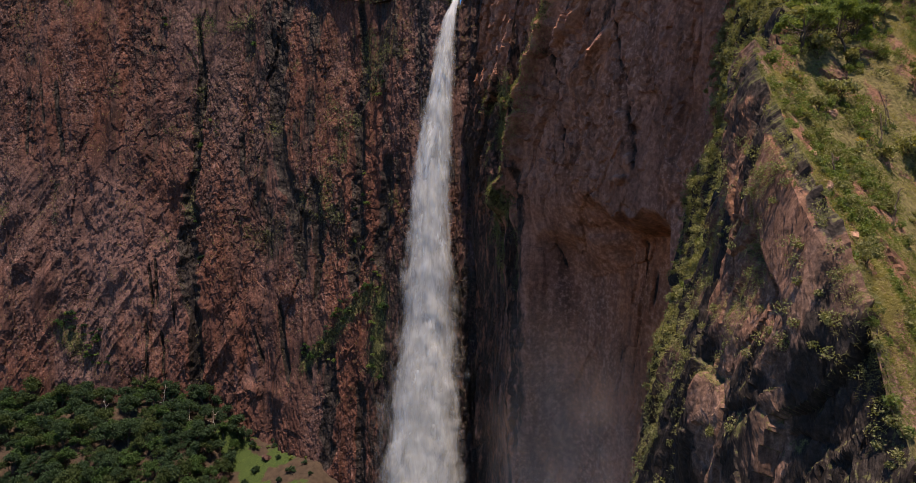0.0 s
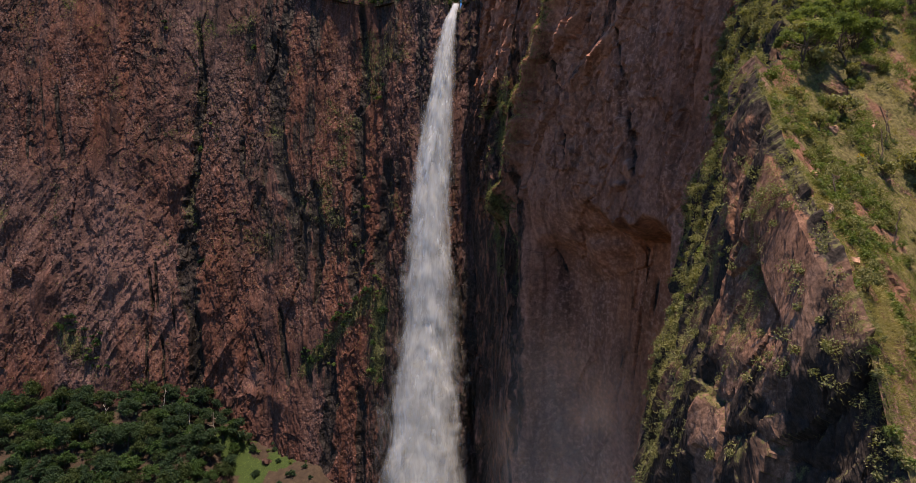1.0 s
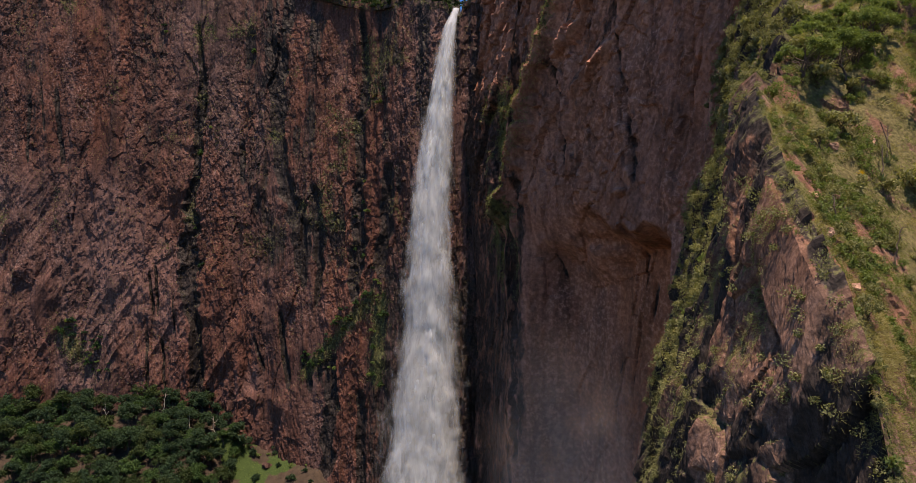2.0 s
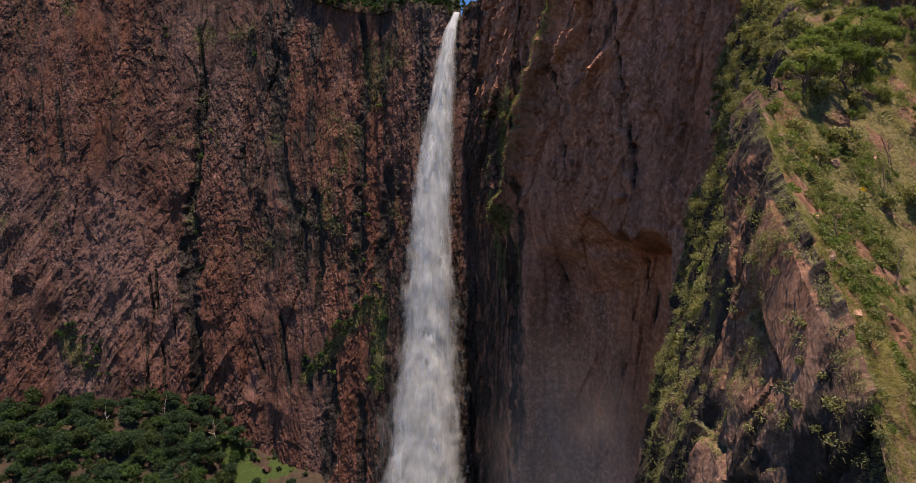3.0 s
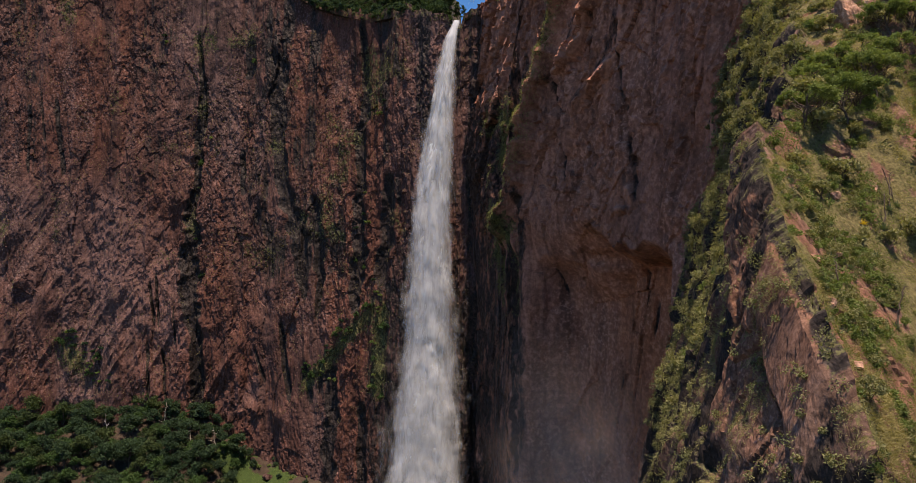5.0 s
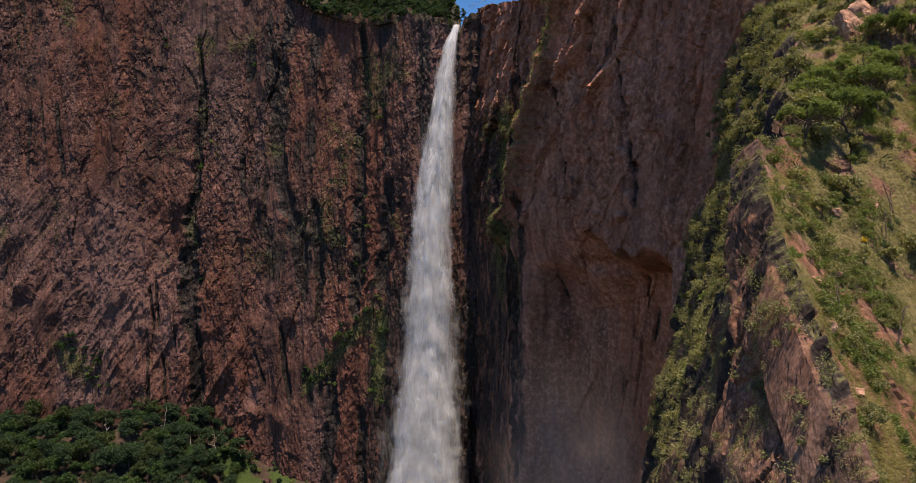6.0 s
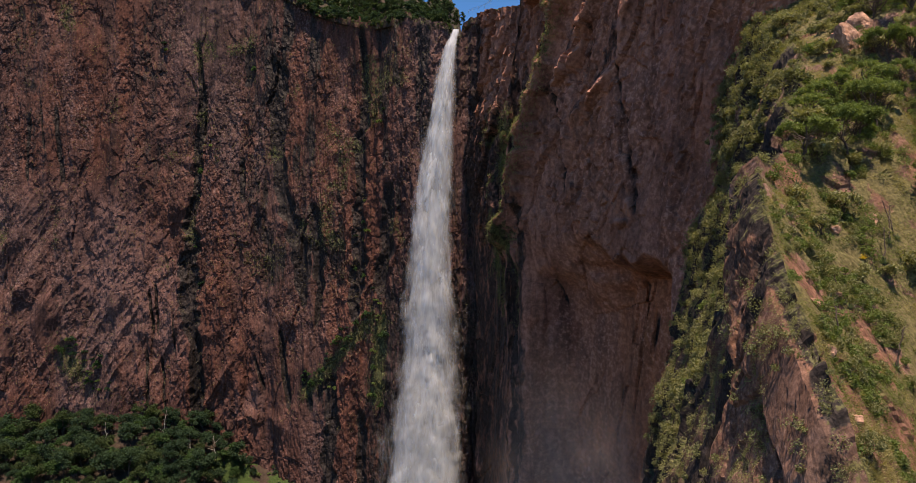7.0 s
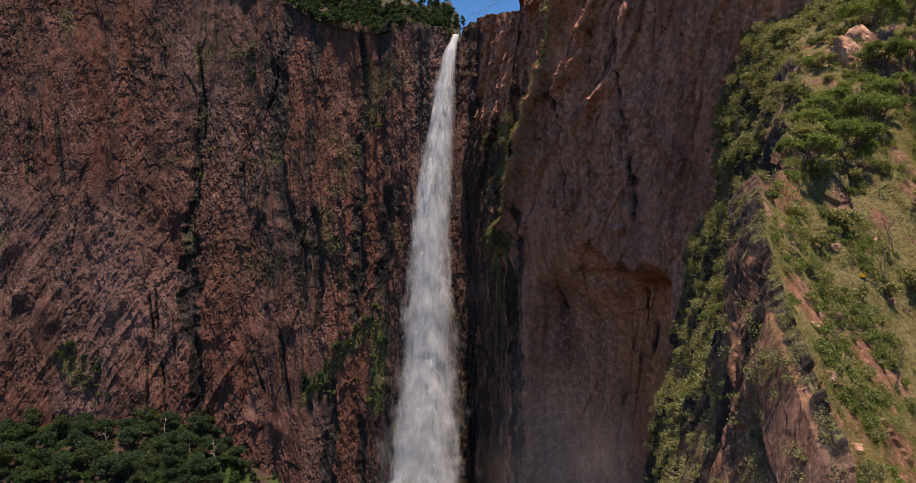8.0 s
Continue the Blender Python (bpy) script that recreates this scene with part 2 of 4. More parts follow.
def east_x(y):
    """The plan line of the east cliff, which runs from the fall towards the camera."""
    return np.interp(y, [-260, -60, 20, 70, 122, 150, 166, 190, 205, 228, 240, 252, 270, 283, 290], [250, 165, 138, 112, 86, 74, 67, 57, 47, 35, 27.5, 21.5, 15, 8, 6])


def east_rim(y):
    return np.interp(y, [-260, 40, 70, 100, 130, 160, 200, 246, 250.5, 252, 256, 264, 279, 290], [165, 185, 205, 235, 262, 280, 288, 288, 284, 246.5, 247.5, 249.5, 253, 256.5])


def band(d, width):
    return np.exp(-(d / width) ** 2)


def streak(x, z, x0, width, top, low, seed, sway=2.0):
    """A water streak down a wall round x0 from top to low: 0 to 1."""
    wob = sway * vnoise(np.stack([z * 0.05 + x0, z * 0.0, z * 0.0 + seed], 1), seed) + 0.35 * sway * vnoise(np.stack([z * 0.3, z * 0.0, z * 0.0 + seed], 1), seed + 1)
    ends = smooth(low - 3, low + 10, z) * (1 - smooth(top - 16, top + 3, z))
    return band(x - x0 - wob, width) * ends


def line_streak(x, z, line, seed):
    """A water streak down a winding line of (x, z, half width): 0 to 1."""
    lx, lz, lw = (np.array(c)[::-1] for c in zip(*line))
    half = np.interp(z, lz, lw)
    q = np.stack([z * 0.16, z * 0 + seed, z * 0], 1)
    wob = (vnoise(q, seed) + 0.35 * vnoise(q * (2.6, 1, 1), seed + 1)) * 0.4 * half
    ends = smooth(lz[0] - 5, lz[0] + 4, z) * (1 - smooth(lz[-1] - 4, lz[-1] + 5, z))
    return np.exp(-np.abs((x - np.interp(z, lz, lx) - wob) / half) ** 3) * ends


def finish(name, P, mat, attrs, label, category, flip=False, smooth_shade=False):
    nu, nv, _ = P.shape
    ob = new(name, mesh_np(name, P.reshape(-1, 3), grid_faces(nu, nv, flip), mat, attrs, smooth_shade))
    return tagged(ob, label, category, kind="structure")


# North cliff: x across, z up.
nx = np.concatenate([np.linspace(-520, -262, 20)[:-1], np.linspace(-262, 9, 560), np.linspace(9.8, 24, 18)])
nw = np.concatenate([np.linspace(0, 0.18, 18)[:-1], np.linspace(0.18, 1, 520)])
X, W = np.meshgrid(nx, nw, indexing="ij")
rim = north_rim(X)
lip = np.stack([X.ravel() * 0.12, X.ravel() * 0, X.ravel() * 0], 1)
rim = rim + (3.0 * fbm(lip, 4, 31) + 2.2 * blocks(lip * 2.5, 35)[0]).reshape(X.shape) * smooth(5, 14, np.abs(X + 1))
Z = -30 + (rim + 30) * W
Y = north_y(X) + 0.085 * (Z - 150)
xf, zf = X.ravel(), Z.ravel()
p = np.stack([xf, zf * 0, zf], 1)
warp = 1.8 * fbm(p * (0.05, 1, 0.03), 3, 2)
u = p + np.stack([warp, warp * 0, warp * 0], 1)
out = 3.2 * fbm(u * (0.05, 1, 0.008), 3, 3) + 1.6 * ridged(u * (0.11, 1, 0.014) + (0, 0, 3), 4, 11, 0.55)
sheet = smooth(-0.2, 0.3, fbm(u * (0.022, 1, 0.012) + 5, 3, 62))
bl, ed = blocks(np.stack([u[:, 0] * 0.10 + 0.15 * vnoise(p * 0.07, 5), zf * 0, zf * 0.014 + 0.12 * vnoise(p * 0.05, 6)], 1), 21)
out += 0.65 * bl - (0.05 + 0.15 * sheet) * np.exp(-(ed / 0.05) ** 2)
rough = smooth(-0.15, 0.3, fbm(u * (0.035, 1, 0.02), 4, 61))
out += (0.3 + 0.7 * sheet) * 0.75 * ridged((u * (0.3, 1, 0.05)) @ TURN_A + 2, 3, 41, 0.55)
out += (0.2 + 0.8 * rough) * (0.5 * fbm((p * (0.5, 1, 0.2)) @ TURN_A, 3, 71, 0.65) + 0.4 * ridged((p * (0.6, 1, 0.26)) @ TURN_B, 3, 77, 0.6))
# slanting flakes low on the wall
low = (1 - smooth(110, 225, zf + 0.35 * (xf + 170))) * (1 - smooth(-128, -100, xf))
out += low * 2.4 * ridged(np.stack([(xf - 0.6 * zf) * 0.05, zf * 0, (zf + 0.6 * xf) * 0.014], 1), 4, 81, 0.55)
bl, ed = blocks((p * (0.22, 1, 0.15) + 0.3 * vnoise(p * 0.2, 7)[:, None]) @ TURN_A, 23)
out += (0.25 + 0.75 * rough) * 0.4 * bl
# a smooth hood of rock over a pale slab
hood_edge = 205 + 0.9 * (xf + 162) - 0.02 * (xf + 162) ** 2
out += 0.7 * band(xf + 158, 15) * smooth(-2.5, 1.5, zf - hood_edge) * (1 - smooth(12, 34, zf - hood_edge))
# knobbly outcrops: x, z, size
for x0, z0, size in [(-105.5, 172.6, 4.5), (-99, 124.4, 5), (-87.4, 113, 5), (-146, 196, 4), (-152, 172, 4), (-62, 200, 4), (-166, 106, 4), (-230, 128, 6), (-94, 60, 5), (-108, 62, 5)]:
    out += 0.34 * size * band(xf - x0 + 1.5 * vnoise(p * 0.3, 44), size) * band(zf - z0, size * 0.9)
# deep black gullies, cracks and lesser streaks, each down a winding line of (x, z, half width); then its depth
GULLIES = [([(-142.9, 262, 1.2), (-140, 234, 1.8), (-139.7, 217, 2.4), (-141, 199, 2.4), (-141.4, 184, 2.4), (-143.2, 169, 2.7), (-144, 151, 3.9), (-143.3, 138, 5.1), (-143.4, 123, 4.8), (-142, 110, 3.6), (-138, 99, 2.7), (-137, 84, 3.0), (-136.6, 58, 2.8)], 3.4),
           ([(-97.3, 251, 4.8), (-97.2, 221, 4.2), (-94.8, 200, 3.6), (-94.3, 180, 3.6), (-88.5, 170, 4.2), (-83.7, 156, 5.4), (-81.3, 140, 4.2), (-79.5, 122, 1.5)], 1.8),
           ([(-49.1, 261, 1.5), (-47.7, 230, 2.1), (-49.1, 212, 2.7), (-50.7, 194, 3), (-49.5, 179, 2.4), (-50.7, 171, 3), (-49.4, 149, 3.3), (-50.5, 135, 3.6), (-51.2, 116, 2.1)], 2.8)]
GULLIES += [([(-113.3, 258, 2.7), (-113.5, 240, 2.7)], 1.2), ([(-116.7, 197, 1.5), (-115.5, 176, 1.5)], 1.6), ([(-74.6, 172, 3), (-70.7, 147, 3.6), (-71.4, 132, 2.4), (-72.7, 112, 0.9)], 2.2), ([(-90, 270, 1.5), (-93.3, 262, 1.5)], 1.0),
            ([(-34.3, 181, 2.4), (-35.3, 164, 3.3), (-36.1, 147, 3.6), (-38, 130, 2.7)], 2.8), ([(-63.7, 85, 3), (-63, 65, 3.6), (-64.8, 30, 3.6)], 2.4), ([(-92, 105, 1.2), (-89.4, 86, 1.5), (-86.4, 70, 1.5)], 2.0), ([(-78, 86, 1.5), (-75, 70, 1.2)], 1.6)]
GULLIES += [([(-106.2, 92, 0.8), (-101.5, 78, 0.8)], 1.4), ([(-98.9, 153, 0.9), (-96.9, 131, 0.9)], 1.2), ([(-164.6, 127, 0.6), (-162, 106, 0.6)], 1.6), ([(-162, 131, 0.6), (-159.6, 106, 0.6)], 1.6), ([(-165, 95, 0.8), (-163, 66, 0.6)], 1.6), ([(-157, 92, 0.6), (-154.2, 66, 0.6)], 1.6),
            ([(-150.7, 114, 0.6), (-150, 97, 0.6)], 1.2), ([(-225.5, 226, 0.6), (-223, 204, 0.6)], 1.2), ([(-217, 226, 0.9), (-215, 202, 1.2), (-213, 187, 0.9)], 1.2), ([(-232, 220, 1.2), (-231.6, 188, 0.9)], 1.2), ([(-47, 70, 2.4), (-46, 10, 2.4)], 2.0)]
wet_shade = np.zeros(len(xf))
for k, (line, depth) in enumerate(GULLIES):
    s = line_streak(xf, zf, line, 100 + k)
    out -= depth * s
    wet_shade = np.maximum(wet_shade, s * (2.2 if line[0][2] > 1 else 1.5))
wet_shade = np.maximum(wet_shade, 0.6 * smooth(-62, -34, xf) * (1 - smooth(110, 190, zf)))
wet_shade = np.maximum(wet_shade, 0.55 * band(xf + 96, 12) * band(zf - 222, 34))
wet_shade = np.maximum(wet_shade, 0.5 * band(xf + 68, 18) * band(zf - 78, 16))
wet_shade = np.maximum(wet_shade, 0.62 * band(xf + 78, 20) * band(zf - 152, 34) * smooth(-0.5, 0.3, vnoise(p * (0.3, 1, 0.02), 94)))
wet_shade = np.maximum(wet_shade, 0.66 * smooth(-0.08, 0.35, fbm(p * (0.13, 1, 0.016) + 4, 4, 91)) * smooth(-135, -100, xf) * smooth(100, 150, zf))
wet_shade = np.maximum(wet_shade, 0.42 * smooth(0.05, 0.4, fbm(p * (0.09, 1, 0.014) + 14, 4, 92)) * smooth(150, 200, zf))
moss = 0.55 * smooth(0.15, 0.6, fbm(p * (0.07, 1, 0.05) + 8, 3, 93)) * smooth(100, 160, zf)
moss = np.maximum(moss, 0.75 * band(xf + 205 + 0.5 * (zf - 92), 10) * band(zf - 88, 14))
moss = np.maximum(moss, 0.8 * streak(xf, zf, -38, 5.0, 128, 70, 95))
moss = np.maximum(moss, 0.8 * band((zf - 86) - 1.05 * (xf + 70), 7) * smooth(-84, -76, xf) * (1 - smooth(-42, -36, xf)))
moss = np.maximum(moss, 0.5 * band(zf - (Z[:, -1][:, None] + Z * 0).ravel() + 2, 3))
P = np.stack([X, Y, Z], 2)
N = grid_normals(P, (0, -1, 0))
P = P + N * (out.reshape(X.shape))[..., None]
NORTH = P
moss_north = moss
fresh_lit = 0.95 * band(xf + 180 + 0.25 * (zf - 145), 36) * band(zf - 130, 52) + 0.6 * band(xf + 108, 14) * band(zf - 68, 16) + 0.35 * band(xf + 230, 20) * band(zf - 230, 60)
cliff_north = finish("cliff_north", P, ROCK_NORTH, {"wet_shade": wet_shade, "moss": moss, "fresh_lit": fresh_lit, "rusty": smooth(-140, -185, xf) * (1 - smooth(-238, -252, xf)) * smooth(165, 205, zf)}, "towering red-brown volcanic cliff with black water streaks", "cliff")

# East cliff: runs from the fall towards the camera; y along, z up.
ey = np.concatenate([np.linspace(290, 150, 360)[:-1], np.linspace(150, 60, 40)[:-1], np.linspace(60, -260, 12)])
ew = np.concatenate([np.linspace(0, 0.2, 24)[:-1], np.linspace(0.2, 1, 450)])
Yv, W = np.meshgrid(ey, ew, indexing="ij")
rim = east_rim(Yv) + (4.0 * fbm(np.stack([Yv.ravel() * 0.08, Yv.ravel() * 0, Yv.ravel() * 0], 1), 4, 33)).reshape(Yv.shape) * smooth(252, 246, Yv)
Z = -30 + (rim + 30) * W
yf, zf = Yv.ravel(), Z.ravel()
p = np.stack([yf * 0, yf, zf], 1)
upper = smooth(140, 175, zf + 8 * vnoise(p * 0.05, 9))
slant = np.stack([yf * 0, yf + 0.27 * zf, zf - 0.2 * yf], 1)
out = 2.6 * fbm(p * (1, 0.05, 0.016), 3, 203) + (0.6 + 1.6 * upper) * ridged(slant * (1, 0.11, 0.014), 4, 211, 0.6)
out += 1.2 * upper * ridged((slant * (1, 0.3, 0.03)) @ TURN_A, 3, 213, 0.6)
# the smooth hollow under the overhang: a sharp lip on the near side, a soft one towards the fall
hollow = smooth(180, 194, yf) * (1 - smooth(232, 246, yf))
soft_lip = 6 + 22 * smooth(196, 232, yf)
lip = 150 + 4 * vnoise(p * 0.06, 19) + 1.5 * vnoise(p * 0.25, 20)
out -= 19 * hollow * (1 - smooth(lip - soft_lip, lip + 0.4 * soft_lip, zf))
# slanting ribs that climb to the camera's side, each along a line of (y, z); then size and width
RIBS = [([(270, 150), (258, 171), (255, 184), (250, 199), (239, 221), (232, 236), (222, 262)], 7.0, 2.0), ([(236, 204), (230, 211), (223, 219), (216, 230), (204, 255)], 5.0, 1.6), ([(218, 195), (209, 203), (204, 209), (201, 222), (196, 245)], 4.4, 1.5),
        ([(200, 158), (198, 166), (199, 180), (201, 214)], 1.3, 1.6), ([(189, 165), (186, 190), (180, 225)], 2.6, 1.8), ([(182, 158), (177, 190), (172, 230)], 2.6, 1.6), ([(248, 60), (250, 110), (251, 155)], 3.0, 2.2), ([(262, 205), (256, 225), (248, 250)], 2.6, 1.6)]
ribmask, rib_shade = np.zeros(len(yf)), np.zeros(len(yf))
for k, (line, size, width) in enumerate(RIBS):
    ly, lz = (np.array(c, float) for c in zip(*line))
    mid = np.interp(zf, lz, ly) - ((2.0, 1.8, 0.9)[k] * size if k < 3 else 0) + 1.5 * vnoise(np.stack([zf * 0.08, zf * 0 + k, zf * 0], 1), 220 + k) + 0.6 * vnoise(np.stack([zf * 0.4, zf * 0 + k, zf * 0], 1), 230 + k)
    d = yf - mid
    prof = np.where(d > 0, band(d, width * 2.4), band(d, width * 0.7)) * smooth(lz[0] - 6, lz[0] + 6, zf) * (1 - smooth(lz[-1] - 4, lz[-1] + 8, zf))
    out += size * prof * (0.75 + 0.3 * vnoise(np.stack([zf * 0.2, zf * 0 + k, zf * 0], 1), 250 + k) + 0.3 * ridged(np.stack([(yf + 0.35 * zf) * 0.5, zf * 0.12, zf * 0 + k], 1), 3, 260 + k, 0.6))
    ribmask = np.maximum(ribmask, prof * (k < 3))
    if k == 0:
        grassy_rib = prof * smooth(165, 180, zf)
    # shade behind each great rib, painted as a black band
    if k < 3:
        rib_shade = np.maximum(rib_shade, (0.85, 0.6, 0.5)[k] * smooth(width, 2.5 * width, d) * (1 - smooth(3.5 * width, 5.5 * width, d)) * smooth(lz[0] - 6, lz[0] + 6, zf))
out *= 1 - 0.85 * smooth(240, 249, yf) * smooth(208, 236, zf)
for y0, z0, size, wide, tall in [(196.5, 164, 3.4, 1.6, 5.0), (199.5, 159.5, 2.6, 2.2, 1.8), (199.5, 178, 2.2, 1.2, 4.0)]:
    out += size * band(yf - y0 - 0.15 * (zf - z0), wide) * (1 - smooth(0, 0.5 * tall, zf - z0 - 0.3 * tall)) * smooth(-tall, 0, zf - z0)
bl, ed = blocks(np.stack([zf * 0, slant[:, 1] * 0.12 + 0.25 * vnoise(p * 0.08, 15), slant[:, 2] * 0.04 + 0.25 * vnoise(p * 0.06, 16)], 1), 221)
out += (0.8 + 1.3 * upper) * bl - (0.15 + 0.3 * upper) * np.exp(-(ed / 0.05) ** 2)
bl2, _ = blocks(np.stack([zf * 0, yf * 0.42 + 0.3 * vnoise(p * 0.3, 17), zf * 0.3 + 0.3 * vnoise(p * 0.25, 18)], 1), 241)
out += (0.1 + 0.8 * upper) * bl2
out += (0.1 + 0.4 * upper) * fbm((slant * (1, 0.5, 0.16)) @ TURN_B, 4, 271, 0.55)
out *= 1 - 0.5 * smooth(216, 202, yf) * smooth(150, 165, zf)
out += 0.6 * smooth(226, 206, yf) * upper * ridged(np.stack([zf * 0, (yf + 0.55 * zf) * 0.3, (zf - 0.7 * yf) * 0.02], 1), 3, 281, 0.55)
wet_shade = 0.62 * streak(yf, zf, 252, 3.0, 250, 30, 301, 1.0) + 0.6 * streak(yf, zf, 246, 2.5, 230, 60, 302, 1.0) + 0.9 * streak(yf, zf, 287, 6.0, 260, 60, 303)
# painted rib shade joins the damp rock near the fall
wet_shade = np.maximum(np.maximum(wet_shade, rib_shade), 0.6 * smooth(248, 262, yf) * (1 - smooth(200, 240, zf)))
# cracks and grooves, each cut in and coloured black: line, depth, blackness
for k, (line, depth, black) in enumerate([([(200.3, 215, 0.6), (199.3, 196, 0.7), (196.5, 172, 1.0), (195, 160, 0.8)], 1.1, 0.55), ([(226, 206, 1.1), (223, 171, 1.3)], 2.4, 0.75), ([(251, 152, 1.4), (247, 60, 1.4)], 1.5, 0.8), ([(203, 142, 0.6), (204, 131, 0.7), (208, 110, 0.5), (211, 96, 0.4)], 1.4, 0.6),
                                         ([(200, 131, 0.8), (201, 119, 0.7)], 1.6, 0.75), ([(237, 141, 0.5), (236, 128, 0.4)], 1.0, 0.7), ([(215, 104, 0.4), (216, 97, 0.4)], 0.8, 0.6), ([(233, 232, 0.8), (231, 214, 0.8)], 1.6, 0.6), ([(210, 230, 0.7), (211, 210, 0.6)], 1.4, 0.5), ([(188, 222, 0.5), (191, 180, 0.6)], 1.4, 0.5)]):
    s = line_streak(yf, zf, line, 320 + k)
    out -= depth * s
    wet_shade = np.maximum(wet_shade, black * s)
moss = (0.6 + 0.3 * smooth(228, 238, yf)) * ribmask * smooth(-0.2, 0.25, fbm(p * (1, 0.12, 0.09), 3, 330)) * smooth(215, 232, yf + 0.12 * (zf - 200)) * smooth(120, 160, zf)
moss = np.maximum(moss, 0.75 * smooth(244, 252, yf) * (1 - smooth(272, 280, yf)) * smooth(110, 135, zf) * (1 - smooth(195, 215, zf)) * smooth(-0.3, 0.3, fbm(p * (1, 0.13, 0.07), 3, 334)))
overhang = 0.032 * np.clip(Z - 155, 0, 120) * smooth(236, 222, Yv) - 0.02 * (Z - 150)
P = np.stack([east_x(Yv) - overhang, Yv, Z], 2)
N = grid_normals(P, (-1, -0.4, 0))
P = P + N * out.reshape(Yv.shape)[..., None]
EAST = P
moss_east = moss
# sunlit blocks and rib edges, painted on as a paler tone
fresh_lit = 1.1 * band(yf - 197.5 - 0.1 * (zf - 164), 1.5) * band(zf - 164, 4.5) + 1.0 * band(yf - 200.5, 1.6) * band(zf - 160, 1.8) + 0.8 * ribmask * smooth(185, 205, zf) * smooth(240, 226, yf)
cliff_east = finish("cliff_east", P, ROCK_EAST, {"wet_shade": wet_shade, "moss": moss, "fresh_lit": fresh_lit}, "dark brown overhanging cliff with slanting ribs and a smooth hollow", "cliff")


# Spur: a rocky rib that climbs from the camera's side back to the east cliff; left face sheer, right slope grassy.
def crest_x(y):
    return np.interp(y, [34, 42, 57, 65, 75, 84, 105, 132, 150, 175], [28.5, 28.0, 29.3, 31, 35.5, 43, 57, 67, 71, 80])


def crest_z(y):
    return np.interp(y, [34, 37, 40, 42, 48, 57, 65, 75, 84, 106, 132, 150, 175], [84, 117, 128, 133, 141, 149.5, 155.5, 160.5, 167, 183, 197, 205, 222])


def slope_k(y):
    return np.interp(y, [40, 61, 75, 84, 97, 106, 132, 170], [1.5, 1.2, 0.85, 0.5, 0.0, -0.6, -0.75, -0.6])


sy = np.concatenate([np.linspace(34, 42, 60)[:-1], np.linspace(42, 112, 330)[:-1], np.linspace(112, 175, 120)])
left, right = np.linspace(0, 1, 290) ** 0.8, np.linspace(0, 1, 170)[1:] ** 1.25
cx, cz = crest_x(sy)[:, None], crest_z(sy)[:, None]
foot = np.minimum(60, cz - 15)
zl = foot + (cz - foot) * left[None, :]
lean = np.interp(sy, [42, 62, 85, 100, 118, 140, 150], [0.25, 0.26, 0.3, 0.295, 0.285, 0.245, 0.235])[:, None]
bulge = 0.35 * np.sqrt(cz - zl) + (lean - 0.05) * (cz - zl)
xl = cx - bulge
reach = np.minimum(60, east_x(sy)[:, None] + 6 - cx)
xr = cx + reach * right[None, :]
zr = cz - slope_k(sy)[:, None] * (xr - cx) + 0.004 * (xr - cx) ** 2
zr = zr - 1.7 * np.clip(xr - cx - 15, 0, 16) * smooth(86, 95, sy)[:, None] * smooth(140, 128, sy)[:, None]
X, Z = np.concatenate([xl, xr], 1), np.concatenate([zl, zr], 1)
Yv = sy[:, None] + X * 0
P = np.stack([X, Yv, Z], 2)
N = grid_normals(P, (-0.5, -0.5, 0.7))
q = P.reshape(-1, 3)
isleft = np.concatenate([np.ones(len(left)), np.zeros(len(right))])[None, :] + X * 0
il = isleft.ravel()
rib = ridged(np.stack([q[:, 1] * 0.09 + q[:, 2] * 0.035, q[:, 2] * 0.0, q[:, 2] * 0.02], 1), 3, 403)
flute = ridged(np.stack([q[:, 1] * 0.3 + q[:, 2] * 0.06, q[:, 2] * 0.0, q[:, 2] * 0.03], 1), 3, 404, 0.6)
out = il * (1.5 * rib + 1.1 * flute) + 1.5 * fbm(q * 0.07, 3, 405)
slab, crack = blocks(q * (0.13, 0.13, 0.055) + 0.15 * vnoise(q * 0.1, 406)[:, None], 407)
out += (0.5 + 0.85 * il) * slab - 0.3 * il * np.exp(-(crack / 0.05) ** 2)
bl, ed = blocks(q * (0.45, 0.45, 0.13) + 0.25 * vnoise(q * 0.25, 408)[:, None], 409)
out += (0.12 + 0.43 * il) * bl - 0.12 * il * np.exp(-(ed / 0.07) ** 2)
bl2, _ = blocks(q * (1.1, 1.1, 0.6), 411)
out += 0.12 * il * bl2
out += 0.35 * fbm(q * (0.8, 0.8, 0.4), 4, 413, 0.55)
out *= (1 - 0.35 * (1 - il)) * (1 - 0.25 * il * (1 - smooth(60, 85, q[:, 1])))
below = (cz - Z).ravel()
slab_mask = il * smooth(46, 48, q[:, 1]) * (1 - smooth(57, 60, q[:, 1])) * smooth(0.4, 1.2, below) * (1 - smooth(6.5, 8.0, below + 1.2 * vnoise(q * 0.3, 427)))
out = out * (1 - 0.75 * slab_mask) + 1.2 * slab_mask
P = P + N * out.reshape(X.shape)[..., None]
SPUR = P
N2 = grid_normals(P, (-0.5, -0.5, 0.7))
SPUR_N = N2
flatness = N2[..., 2].ravel()
soil = fbm(q * 0.16, 4, 420)
